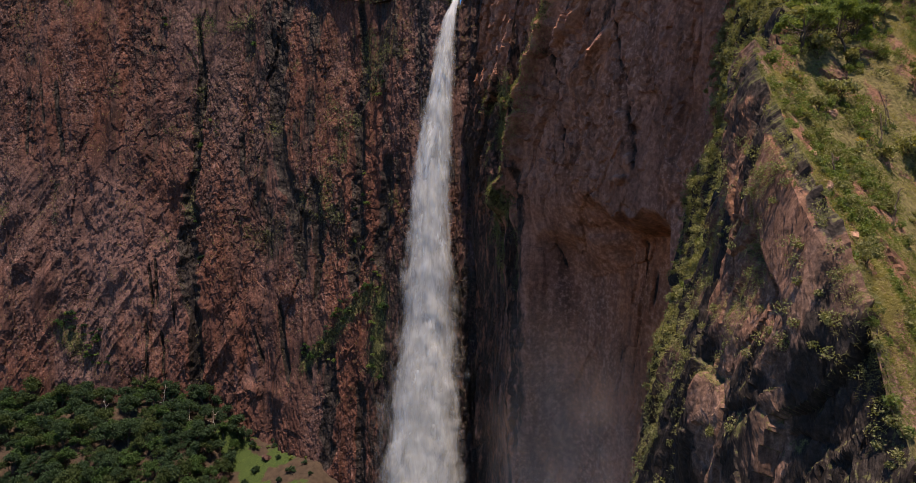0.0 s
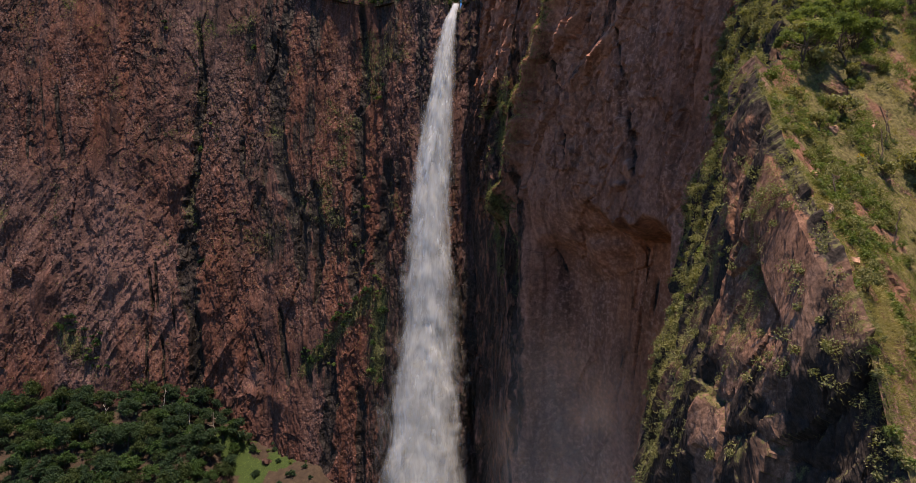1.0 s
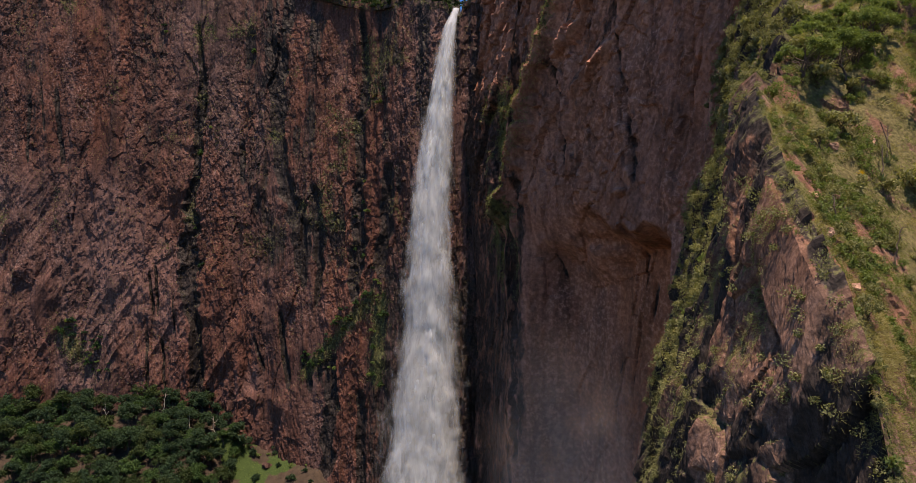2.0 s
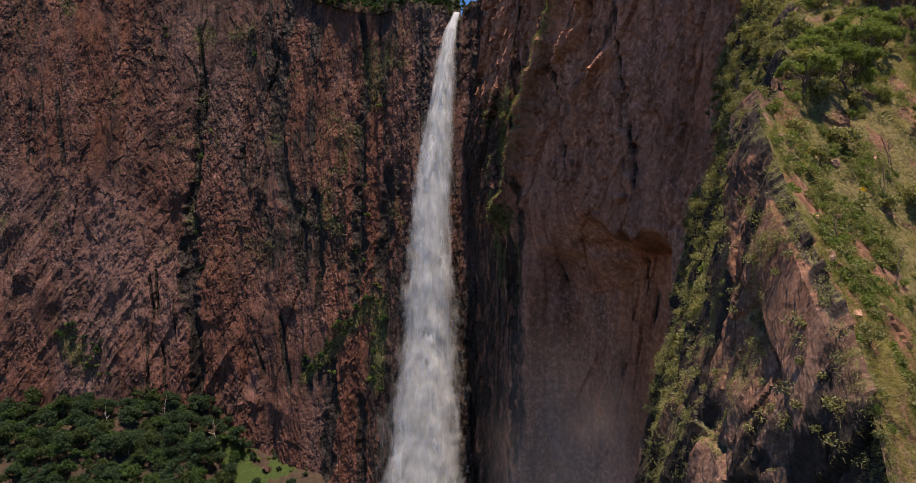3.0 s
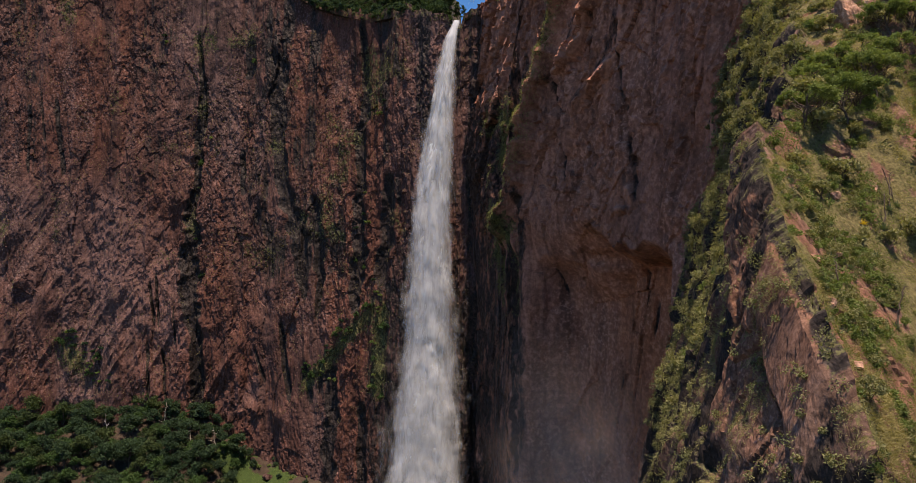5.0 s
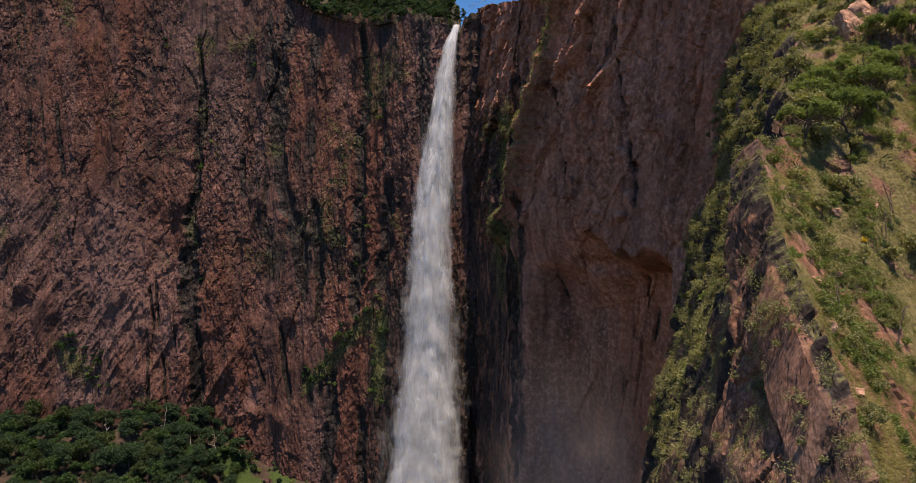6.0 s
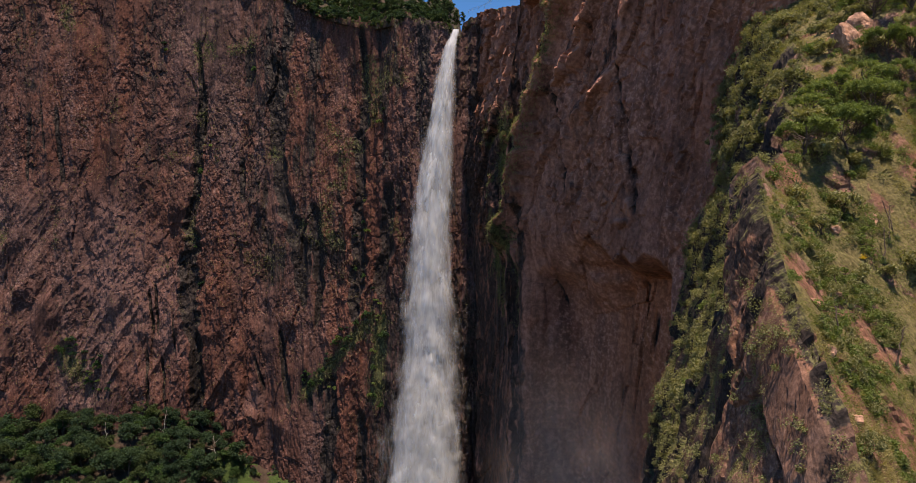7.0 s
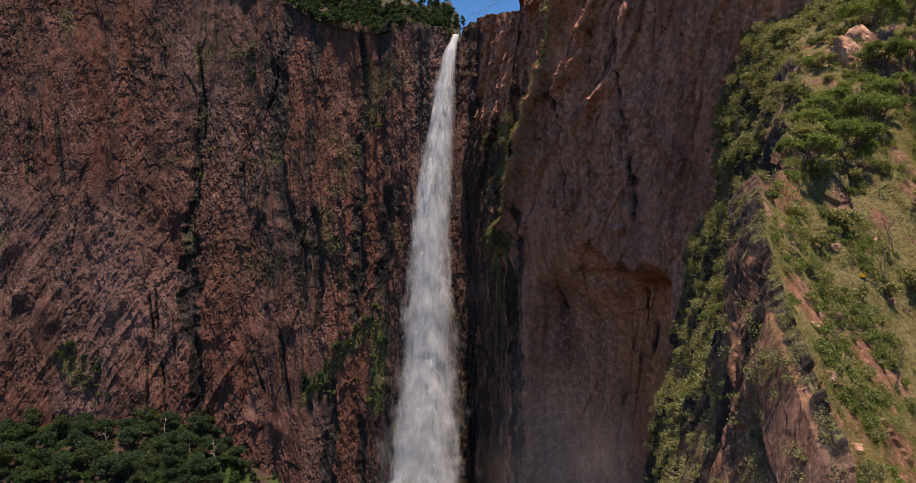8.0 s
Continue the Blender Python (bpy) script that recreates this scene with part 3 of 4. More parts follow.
moss = np.where(il > 0.5, 0.6 * smooth(0.3, 0.6, flatness + 0.35 * soil), 0.95 * smooth(-0.4, 0.0, soil + 0.5 * (flatness - 0.55)))
# shade of the sheer face, put into the colour as black streaks
wet_shade = il * 1.15 * smooth(-0.1, 0.4, fbm(q * (0.2, 0.2, 0.035), 3, 425) + 0.22 + 0.1 * smooth(75, 95, q[:, 1]))
wet_shade = wet_shade * (1 - slab_mask)
moss = moss * (1 - 0.8 * slab_mask)
spur = finish("spur", P, ROCK_NEAR, {"wet_shade": wet_shade, "moss": moss}, "steep crumbling rock spur with grassy ledges and a sheer face", "rock spur")


# Gorge floor with the wooded scree at the foot of the north cliff; one sheet out to the horizon.
def ground_z(x, y):
    foot_z = np.interp(x, [-400, -230, -160, -130, -118, -110, -101, -88, -70, -56, -45, -30, 0, 60, 200], [82, 59, 62, 60, 54, 45, 41, 39, 36, 26, 10, -2, -8, -12, -10])
    back = np.clip(north_y(np.clip(x, -520, 30)) - y, 0, 400)
    z = foot_z - 0.55 * back * smooth(-60, -120, x) - 0.35 * back * smooth(-120, -60, x)
    return np.maximum(z, -32 - 0.01 * back)


gx = np.concatenate([[-2600, -1800, -1200, -900], np.linspace(-700, -270, 30), np.linspace(-262, -20, 170), np.linspace(-15, 200, 40), [300, 450, 700, 1100, 1700, 2600]])
gy = np.concatenate([[-2600, -1800, -1200, -800], np.linspace(-500, 220, 50), np.linspace(224, 356, 100), [420, 600, 900, 1500, 2600]])
X, Yv = np.meshgrid(gx, gy, indexing="ij")
xf, yf = X.ravel(), Yv.ravel()
z = ground_z(xf, yf)
p = np.stack([xf, yf, yf * 0], 1)
z = z + 2.2 * fbm(p * 0.045, 4, 501) + 0.7 * fbm(p * 0.3, 3, 503)
P = np.stack([X, Yv, z.reshape(X.shape)], 2)
GROUND = P
n = Nodes("scree_soil")
v = n.noise(n.coords(), 0.35, 6, 0.65)
soil_col = n.ramp(v, [(0.3, (0.024, 0.017, 0.013)), (0.7, (0.06, 0.042, 0.03))])
g = n.ramp(n.math("ADD", n.attr("moss"), n.math("MULTIPLY", n.math("SUBTRACT", n.noise(n.coords(), 0.5, 5, 0.7), 0.5), 0.9)), [(0.42, 0.0), (0.55, 1.0)])
soil_col = n.mix(g, soil_col, n.ramp(n.noise(n.coords(), 2.5, 4, 0.7), [(0.3, (0.014, 0.03, 0.008)), (0.7, (0.042, 0.072, 0.018))]))
n.bump(n.noise(n.coords(), 1.3, 6, 0.7), 0.8, 0.6)
SCREE = n.colour(soil_col, 0.95)
wooded = smooth(-112, -126, xf + 14 * fbm(p * 0.08, 3, 507))
green = 0.3 * wooded + (1 - wooded) * (0.25 + 0.5 * smooth(-0.15, 0.2, fbm(p * 0.09 + 3, 4, 505)))
ground = finish("ground", P, SCREE, {"moss": green}, "scree and grass of the gorge floor below the cliffs", "ground", smooth_shade=True)


# Plateau on top of the north cliff, rising to the left.
def plateau_z(x, back):
    rise = np.interp(x, [-520, -60, -20, -8, 0, 3, 40], [0.75, 0.7, 0.5, 0.55, 0.6, 0.05, 0.03])
    return north_rim(x) - 3.5 + rise * np.clip(back - 3, 0, 70) + 0.05 * back


pb = np.concatenate([np.linspace(-1.5, 80, 70), [110, 160, 240, 400, 700, 1200, 2000]])
X, B = np.meshgrid(np.linspace(-520, 24, 230), pb, indexing="ij")
z = plateau_z(X.ravel(), B.ravel()) + np.minimum(B.ravel() * 0.2, 1.0).clip(0) * 2.0 * fbm(np.stack([X.ravel(), B.ravel(), B.ravel() * 0], 1) * 0.09, 4, 511) * smooth(2, 9, np.abs(X.ravel()))
Yv = north_y(X) + 0.085 * (north_rim(X) - 150) + B
P = np.stack([X, Yv, z.reshape(X.shape)], 2)
PLATEAU = P
plateau = finish("plateau", P, SCREE, {"moss": X.ravel() * 0 + 0.42}, "scrubby hillside on top of the cliff", "hillside")

# Top of the east cliff, running back from its rim; unseen, added to close the sky and cast shade.
eb = np.array([0, 6, 20, 60, 150, 400, 1000])
Yv, B = np.meshgrid(ey[::6], eb, indexing="ij")
P = np.stack([EAST[::6, -1, 0][:, None] + B, EAST[::6, -1, 1][:, None] + B * 0.05, EAST[::6, -1, 2][:, None] + 0.04 * np.minimum(B, 60) - 0.4 + 0 * B], 2)
east_top = finish("plateau_east", P, SCREE, {"moss": B.ravel() * 0 + 0.6}, "unseen flat ground above the east cliff, added to block the sky", "ground")


# ---- the fall: overlapping torn sheets of white water ----
def fall_mid(z):
    return np.interp(z, [-20, 57, 108, 146, 185, 223, 240, 248], [-17, -15, -12.8, -12.3, -10, -6, -3.4, -1.0])


def fall_half(z):
    return np.interp(z, [-20, 57, 108, 146, 185, 223, 240, 248], [26, 18, 12.3, 9.9, 7.8, 4.7, 2.9, 1.7])


def fall_y(z):
    return np.interp(z, [-20, 57, 146, 223, 240, 248, 252], [272, 274, 278, 283, 286, 289, 293])


def water_material(name, opacity, tint):
    n = Nodes(name)
    v = n.noise(n.coords((1, 1, 0.2)), 0.32, 8, 0.6, 0.5)
    fine = n.noise(n.coords((1, 1, 0.14)), 1.6, 6, 0.65, 0.3)
    n.colour(n.mix(n.ramp(v, [(0.3, 0.0), (0.7, 1.0)]), tuple(c * 0.55 for c in tint), tint), 0.9, 0.1)
    n.bump(n.math("ADD", v, n.math("MULTIPLY", fine, 0.4)), 0.25, 1.2)
    t, d, m, k = n.node("ShaderNodeBsdfTransparent"), n.node("ShaderNodeBsdfTranslucent"), n.node("ShaderNodeMixShader"), n.node("ShaderNodeMixShader")
    d.inputs[0].default_value = (*tint, 1)
    m.inputs[0].default_value = 0.5
    n.link(n.bsdf.outputs[0], m.inputs[1])
    n.link(d.outputs[0], m.inputs[2])
    a = n.math("ADD", n.attr("body"), n.math("MULTIPLY", n.math("SUBTRACT", n.math("ADD", n.math("MULTIPLY", v, 0.65), n.math("MULTIPLY", fine, 0.35)), 0.5), 1.7))
    a = n.math("MULTIPLY", n.ramp(a, [(0.08, 0.0), (0.9, 1.0)]), opacity)
    n.link(a, k.inputs[0])
    n.link(t.outputs[0], k.inputs[1])
    n.link(m.outputs[0], k.inputs[2])
    n.link(k.outputs[0], n.out.inputs[0])
    return n.mat


WATER = water_material("white_water", 0.97, (0.81, 0.87, 0.92))
VEIL = water_material("spray", 0.5, (0.78, 0.82, 0.85))
waterfall = tagged(new("waterfall"), "tall white waterfall plunging in one leap past dark rock", "waterfall", kind="structure")
zz = np.linspace(-20, 248.5, 330)
uu = np.linspace(-1, 1, 46)
for k, (grow, forward, mat, name) in enumerate([(0.72, 0.0, WATER, "water_core"), (0.95, 1.2, WATER, "water_sheet"), (1.2, 0.4, VEIL, "spray_veil"), (1.5, -1.0, VEIL, "spray_veil")]):
    Zg, U = np.meshgrid(zz, uu, indexing="ij")
    zf, uf = Zg.ravel(), U.ravel()
    puff = fbm(np.stack([uf * 2.6, zf * 0.06 + 0.9 * np.abs(uf), uf * 0 + k * 5], 1), 5, 600 + k, 0.55)
    strand = ridged(np.stack([uf * 5, zf * 0.02, uf * 0 + k], 1), 3, 620 + k)
    half = fall_half(zf) * grow * (1 + 0.34 * np.abs(uf) ** 3 * fbm(np.stack([zf * 0.07, np.sign(uf) * 3, uf * 0 + k], 1), 5, 640 + k, 0.6))
    x = fall_mid(zf) + half * uf
    y = fall_y(zf) - forward - np.sqrt(np.clip(1 - uf ** 2, 0, 1)) * half * 0.45 - (2.0 * puff + 0.35 * strand) * smooth(249, 225, zf)
    body = 1.15 - 1.25 * np.abs(uf) ** 2.0 + 0.3 * puff
    body = body - (0.0, 0.05, 0.3, 0.48)[k]
    part(name, mesh_np(name, np.stack([x, y, zf], 1), grid_faces(len(zz), len(uu)), mat, {"body": body}, True), waterfall)

# Mist that drifts off the foot of the fall along the east cliff.
n = Nodes("drifting_mist")
v = n.noise(n.coords((1, 1, 0.6)), 0.045, 5, 0.6, 0.8)
t, d, k = n.node("ShaderNodeBsdfTransparent"), n.node("ShaderNodeBsdfDiffuse"), n.node("ShaderNodeMixShader")
d.inputs[0].default_value = (0.8, 0.58, 0.48, 1)
n.link(n.math("MULTIPLY", n.attr("body"), n.ramp(v, [(0.3, 0.1), (0.75, 1.0)])), k.inputs[0])
n.link(t.outputs[0], k.inputs[1])
n.link(d.outputs[0], k.inputs[2])
n.link(k.outputs[0], n.out.inputs[0])
MIST = n.mat
mist = tagged(new("mist"), "thin grey spray drifting beside the waterfall", "mist", kind="stuff")
for k, (away, strength) in enumerate([(5, 0.2), (10, 0.2), (16, 0.24)]):
    A, B = np.meshgrid(np.linspace(0, 1, 60), np.linspace(0, 1, 50), indexing="ij")
    yf = 276 - 98 * A.ravel()
    zf = -20 + 150 * B.ravel()
    w = fbm(np.stack([A.ravel() * 5, B.ravel() * 4, A.ravel() * 0 + k], 1), 3, 700 + k)
    x = east_x(yf) - away - 4 * w
    ends = smooth(0.28, 0.62, A.ravel()) * (1 - smooth(0.88, 1.0, A.ravel()))
    body = strength * ends * (1 - smooth(0.25, 1.0, B.ravel())) * 2
    part("mist_veil", mesh_np("mist_veil", np.stack([x, yf - away * 0.4, zf], 1), grid_faces(60, 50), MIST, {"body": body}, True), mist)


# ---- plants ----
rng = np.random.default_rng(7)


def unit(v):
    return v / (np.linalg.norm(v, axis=-1, keepdims=True) + 1e-9)


def leaf_quads(pos, size, r, droop=0.0, up=0.35):
    """Leaf sprays: a pointed spray at each place, turned at random. Returns vertices and faces."""
    n = len(pos)
    a = unit(r.normal(size=(n, 3)) + (0, 0, -droop))
    nrm = unit(r.normal(size=(n, 3)) + (0, 0, up * 2))
    b = unit(np.cross(a, nrm))
    s = size * r.uniform(0.6, 1.35, (n, 1))
    v = np.stack([pos - a * s * 0.5 - b * s * 0.3, pos + b * s * 0.55, pos + a * s * 0.75 - b * s * 0.1], 1).reshape(-1, 3)
    return v, np.arange(3 * n).reshape(n, 3)


def blob_points(centres, radii, n, r, shell=0.55):
    """Places spread over a heap of lumps, thicker towards their skin."""
    w = np.asarray(radii) ** 2
    k = r.choice(len(radii), n, p=w / w.sum())
    d = unit(r.normal(size=(n, 3)))
    rad = np.asarray(radii)[k, None] * (shell + (1 - shell) * r.random((n, 1))) * (1 + 0.32 * r.normal(size=(n, 1)))
    return np.asarray(centres)[k] + d * rad * (1, 1, 0.75)


def tube(path, radii, sides=6):
    """A tapered tube along a path."""
    path, radii = np.asarray(path, float), np.asarray(radii, float)
    t = unit(np.gradient(path, axis=0))
    a = unit(np.cross(t, (0.31, 0.87, 0.13)))
    b = np.cross(t, a)
    ang = np.linspace(0, 2 * math.pi, sides, endpoint=False)
    v = path[:, None] + radii[:, None, None] * (np.cos(ang)[None, :, None] * a[:, None] + np.sin(ang)[None, :, None] * b[:, None])
    f = []
    for i in range(len(path) - 1):
        for j in range(sides):
            k = (j + 1) % sides
            f.append((i * sides + j, i * sides + k, (i + 1) * sides + k, (i + 1) * sides + j))
    return v.reshape(-1, 3), np.array(f)


def join(pieces):
    v, f, base = [], [], 0
    for pv, pf in pieces:
        v.append(pv)
        f.append(pf + base)
        base += len(pv)
    return np.concatenate(v), np.concatenate(f)


def limb_path(a, b, r, bend=0.15, n=6):
    a, b = np.asarray(a, float), np.asarray(b, float)
    t = np.linspace(0, 1, n)[:, None]
    p = a + (b - a) * t
    p[1:-1] += r.normal(size=(n - 2, 3)) * bend * np.linalg.norm(b - a) * 0.35
    return p


def broadleaf(name, height, spread, leaf, count, mat, seed, label, category, flat=0.0, stems=1, bare=0.3, split=False):
    """A tree or bush: trunk and limbs in one mesh, crown of leaf sprays in another."""
    r = np.random.default_rng(seed)
    root = tagged(new(name), label, category)
    lumps = 20 if split else 7 + int(r.integers(6))
    cs, rs, wood, limbs = [], [], [], []
    for k in range(lumps):
        ang, rad = r.uniform(0, 2 * math.pi), spread * math.sqrt(r.random()) * (0.95 if split else 0.8)
        lo = bare + (1 - bare) * flat
        h = height * (lo + (0.92 - lo) * (1 - 0.55 * (rad / spread) ** 2) * (0.55 + 0.45 * r.random()))
        cs.append((rad * math.cos(ang), rad * math.sin(ang), h))
        rs.append(spread * (r.uniform(0.13, 0.27) if split else r.uniform(0.26, 0.46)))
    cs, rs = np.array(cs), np.array(rs)
    for s in range(stems):
        foot = np.array([r.normal() * 0.08 * spread * (stems > 1), r.normal() * 0.08 * spread * (stems > 1), -0.4])
        top = np.array([*(cs[:, :2].mean(0) + r.normal(size=2) * 0.2 * spread), height * (0.6 + 0.15 * r.random())])
        p = limb_path(foot, top, r, 0.12, 7)
        wood.append(tube(p, np.linspace(height * 0.028, height * 0.008, 7), 4))
        for c in (cs if split else cs[:5])[s::stems]:
            k = int(r.integers(2, 5))
            (limbs if split else wood).append(tube(limb_path(p[k], c, r, 0.2, 4), np.linspace(height * 0.012, height * 0.003, 4), 4 if split else 3))
    part("trunk", mesh_np("trunk", *join(wood), BARK, smooth_shade=True), root, "dark branching trunk and limbs")
    for v, f in limbs:
        part("limb", mesh_np("limb", v, f, BARK, smooth_shade=True), root.children[0])
    pos = blob_points(cs, rs, count, r, 0.3 if split else 0.45)
    pos[:, 2] = np.maximum(pos[:, 2], 0.05 * height)
    if flat:
        pos[:, 2] = height * 0.72 + (pos[:, 2] - height * 0.66) * 0.7
    part("crown", mesh_np("crown", *leaf_quads(pos, leaf, r), mat), root)
    return root


def pine(height, seed, label):
    r = np.random.default_rng(seed)
    root = tagged(new("pine_tree"), label, "tree")
    wood = [tube(limb_path((0, 0, -0.6), (r.normal() * 0.3, r.normal() * 0.3, height), r, 0.03, 9), np.linspace(height * 0.022, height * 0.004, 9), 7)]
    pts = []
    for k in range(26):
        h = height * (0.3 + 0.68 * (k + r.random()) / 26)
        ang = r.uniform(0, 2 * math.pi)
        ln = height * 0.24 * (1.12 - h / height) ** 0.7 * r.uniform(0.5, 1.2)
        tip = np.array([math.cos(ang) * ln, math.sin(ang) * ln, h + ln * r.uniform(-0.1, 0.3)])
        wood.append(tube(limb_path((0, 0, h), tip, r, 0.1, 4), np.linspace(height * 0.006, height * 0.002, 4), 4))
        for q in range(3):
            c = np.array([0, 0, h]) + (tip - (0, 0, h)) * (0.55 + 0.25 * q)
            pts.append(c + r.normal(size=(14, 3)) * (0.05 * height * 0.7, 0.05 * height * 0.7, 0.028 * height))
    part("trunk", mesh_np("trunk", *join(wood), BARK, smooth_shade=True), root, "straight dark trunk with side branches")
    part("crown", mesh_np("crown", *leaf_quads(np.concatenate(pts), 0.05 * height, r), LEAF_PINE), root)
    return root


def scatter_copies(variants, places, group, r, lean=6.0, scale=(0.8, 1.25)):
    """Stand a thing on each place: the variants first, then copies of them."""
    for k, pl in enumerate(places):
        s = r.uniform(*scale)
        m = pose(*pl, r.normal() * lean, r.normal() * lean, r.uniform(0, 360)) @ Matrix.Diagonal((s, s, s * r.uniform(0.9, 1.15), 1))
        v = variants[k % len(variants)]
        if k < len(variants):
            v.matrix_basis = m
        else:
            c = v.copy()
            scene.collection.objects.link(c)
            c.matrix_basis = m
            made = {v: c}
            for o in v.children_recursive:
                made[o] = o.copy()
                scene.collection.objects.link(made[o])
                made[o].parent = made[o.parent]
        tagged((v if k < len(variants) else c), group=group)


def grid_height(G, x, y):
    """The height of a sheet's nearest upper vertex."""
    g = G.reshape(-1, 3)
    d = (g[:, 0] - x) ** 2 + (g[:, 1] - y) ** 2
    near = g[np.argsort(d)[:4]]
    return float(near[:, 2].mean())


# Woods on the scree.
WOOD_LABELS = ["dense dark green broadleaf tree at the foot of the cliff", "rounded deep green tree growing on the scree", "bushy green tree with bright upper leaves on the scree"]
variants = [broadleaf("broadleaf_tree", h, s, 0.6, c, m, 900 + k, WOOD_LABELS[k % 3], "tree", bare=0.12)
            for k, (h, s, c, m) in enumerate([(10, 5.0, 1600, LEAF_WOOD), (12.5, 5.2, 1800, LEAF_SCRUB), (8.5, 4.8, 1500, LEAF_FRESH), (12, 4.4, 1600, LEAF_WOOD), (9, 5.4, 1700, LEAF_WOOD), (14, 4.8, 1800, LEAF_WOOD), (8, 4.4, 1400, LEAF_SCRUB), (11, 4.0, 1400, LEAF_FRESH)])]
places = []
for k in range(4000):
    x, back = rng.uniform(-250, -104), 1.0 + 66 * rng.random() ** 1.2
    y = float(north_y(x)) - 6 - back
    if x > -120 and back < 6 or x > -109:
        continue
    if -196 < x < -172 and back < 5:
        continue
    if all((x - a) ** 2 + (y - b) ** 2 > 3.7 ** 2 for a, b, _ in places):
        places.append((x, y, grid_height(GROUND, x, y) - 0.3))
    if len(places) >= 300:
        break
scatter_copies(variants, places, "trees on the scree", rng, 5.0, (0.6, 1.3))

# Scrub and pines on the hillside above the rim.
scrub = [broadleaf("shrub", h, s, 0.62, c, m, 930 + k, "dark green shrub on the hillside above the cliff rim", "shrub", bare=0.05, stems=2)
         for k, (h, s, c, m) in enumerate([(3.5, 2.4, 520, LEAF_SCRUB), (4.8, 2.4, 560, LEAF_PINE), (2.8, 2.4, 460, LEAF_SCRUB), (6.5, 2.8, 640, LEAF_WOOD)])]
places = []
for k in range(2500):
    x, back = rng.uniform(-112, -4), 0.3 + 50 * rng.random() ** 1.3
    i = int((x + 520) / 544 * 229)
    y = float(north_y(x)) + 0.085 * (float(north_rim(x)) - 150) + back
    if all((x - a) ** 2 + (y - b) ** 2 > 2.6 ** 2 for a, b, _ in places):
        places.append((x, y, grid_height(PLATEAU[max(0, i - 3):i + 4], x, y) - 0.2))
    if len(places) >= 330:
        break
low_places = []
for k in range(46):
    x = rng.uniform(-124, -62)
    y = float(north_y(x)) - 3 - 34 * rng.random() ** 1.5
    low_places.append((x, y, grid_height(GROUND, x, y) - 0.2))
scrub_low = [broadleaf("shrub", h, sp, 0.5, c, m, 940 + k, "low green shrub on the open scree", "shrub", bare=0.05, stems=2) for k, (h, sp, c, m) in enumerate([(2.2, 1.8, 320, LEAF_WOOD), (1.6, 1.6, 280, LEAF_ACACIA), (3.2, 2.0, 420, LEAF_WOOD)])]
scatter_copies(scrub_low, low_places, "shrubs on the scree", rng, 6.0, (0.5, 1.2))
scatter_copies(scrub, places, "shrubs above the rim", rng)
pines = [pine(h, 950 + k, "slender dark pine on the skyline above the fall") for k, h in enumerate([13, 10, 8, 11])]
places = []
for x, back in [(-0.9, 28), (-4.8, 26), (-9, 24), (-7, 30), (-12, 28), (-20, 40), (-16, 52), (-20, 64), (-28, 58), (-12, 70), (-34, 44), (-40, 30), (-48, 40), (-55, 26), (-24, 34), (-62, 38), (-70, 28), (-30, 22), (-46, 18), (3, 90), (-6, 80)]:
    i = int((x + 520) / 544 * 229)
    y = float(north_y(x)) + 0.085 * (float(north_rim(x)) - 150) + back
    places.append((x, y, grid_height(PLATEAU[i - 3:i + 4], x, y) - 0.2))
scatter_copies(pines, places, "pines above the rim", rng, 2.0, (0.7, 1.1))

# ---- plants of the spur ----
nl = len(left)
RIGHT, RIGHT_N = SPUR[:, nl:].reshape(-1, 3), SPUR_N[:, nl:].reshape(-1, 3)
LEFT, LEFT_N = SPUR[:, :nl].reshape(-1, 3), SPUR_N[:, :nl].reshape(-1, 3)


def cell_area(G):
    a = np.linalg.norm(np.cross(np.gradient(G, axis=0), np.gradient(G, axis=1)), axis=2)
    return a.ravel()


def pick(points, weight, n, r):
    w = np.clip(weight, 0, None)
    k = r.choice(len(points), n, p=w / w.sum())
    return k


def tufts(pos, nrm, blades, length, r, spread=0.55):
    """Grass tufts: tapering blades that lean over."""
    n = len(pos)
    p = np.repeat(pos, blades, 0) + r.normal(size=(n * blades, 3)) * 0.10
    up = np.repeat(unit(nrm * 0.5 + (0, 0, 0.8)), blades, 0)
    d = unit(up + r.normal(size=(n * blades, 3)) * spread)
    ln = length * r.uniform(0.5, 1.3, (n * blades, 1))
    side = unit(np.cross(d, r.normal(size=(n * blades, 3)))) * 0.017 * (0.6 + ln)
    mid = p + d * ln * 0.6
    tip = p + d * ln * 0.95 + (0, 0, -0.3) * ln
    v = np.stack([p * 0.6 + mid * 0.4 - side, p * 0.6 + mid * 0.4 + side, tip], 1).reshape(-1, 3)
    return v, np.arange(3 * n * blades).reshape(-1, 3)


dens = fbm(RIGHT * 0.2, 4, 960) + 0.15
seen = (RIGHT[:, 1] < 135) & (RIGHT[:, 2] > 118)
area_r = cell_area(SPUR[:, nl:])
tone = fbm(RIGHT * 0.13 + 3, 4, 961) + 0.25 * vnoise(RIGHT * 0.6, 963)
w = area_r * seen * (0.12 + smooth(-0.2, 0.15, dens)) / np.maximum(RIGHT[:, 1], 40) ** 1.3
k = pick(RIGHT, w * smooth(-0.05, 0.25, tone), 25000, rng)
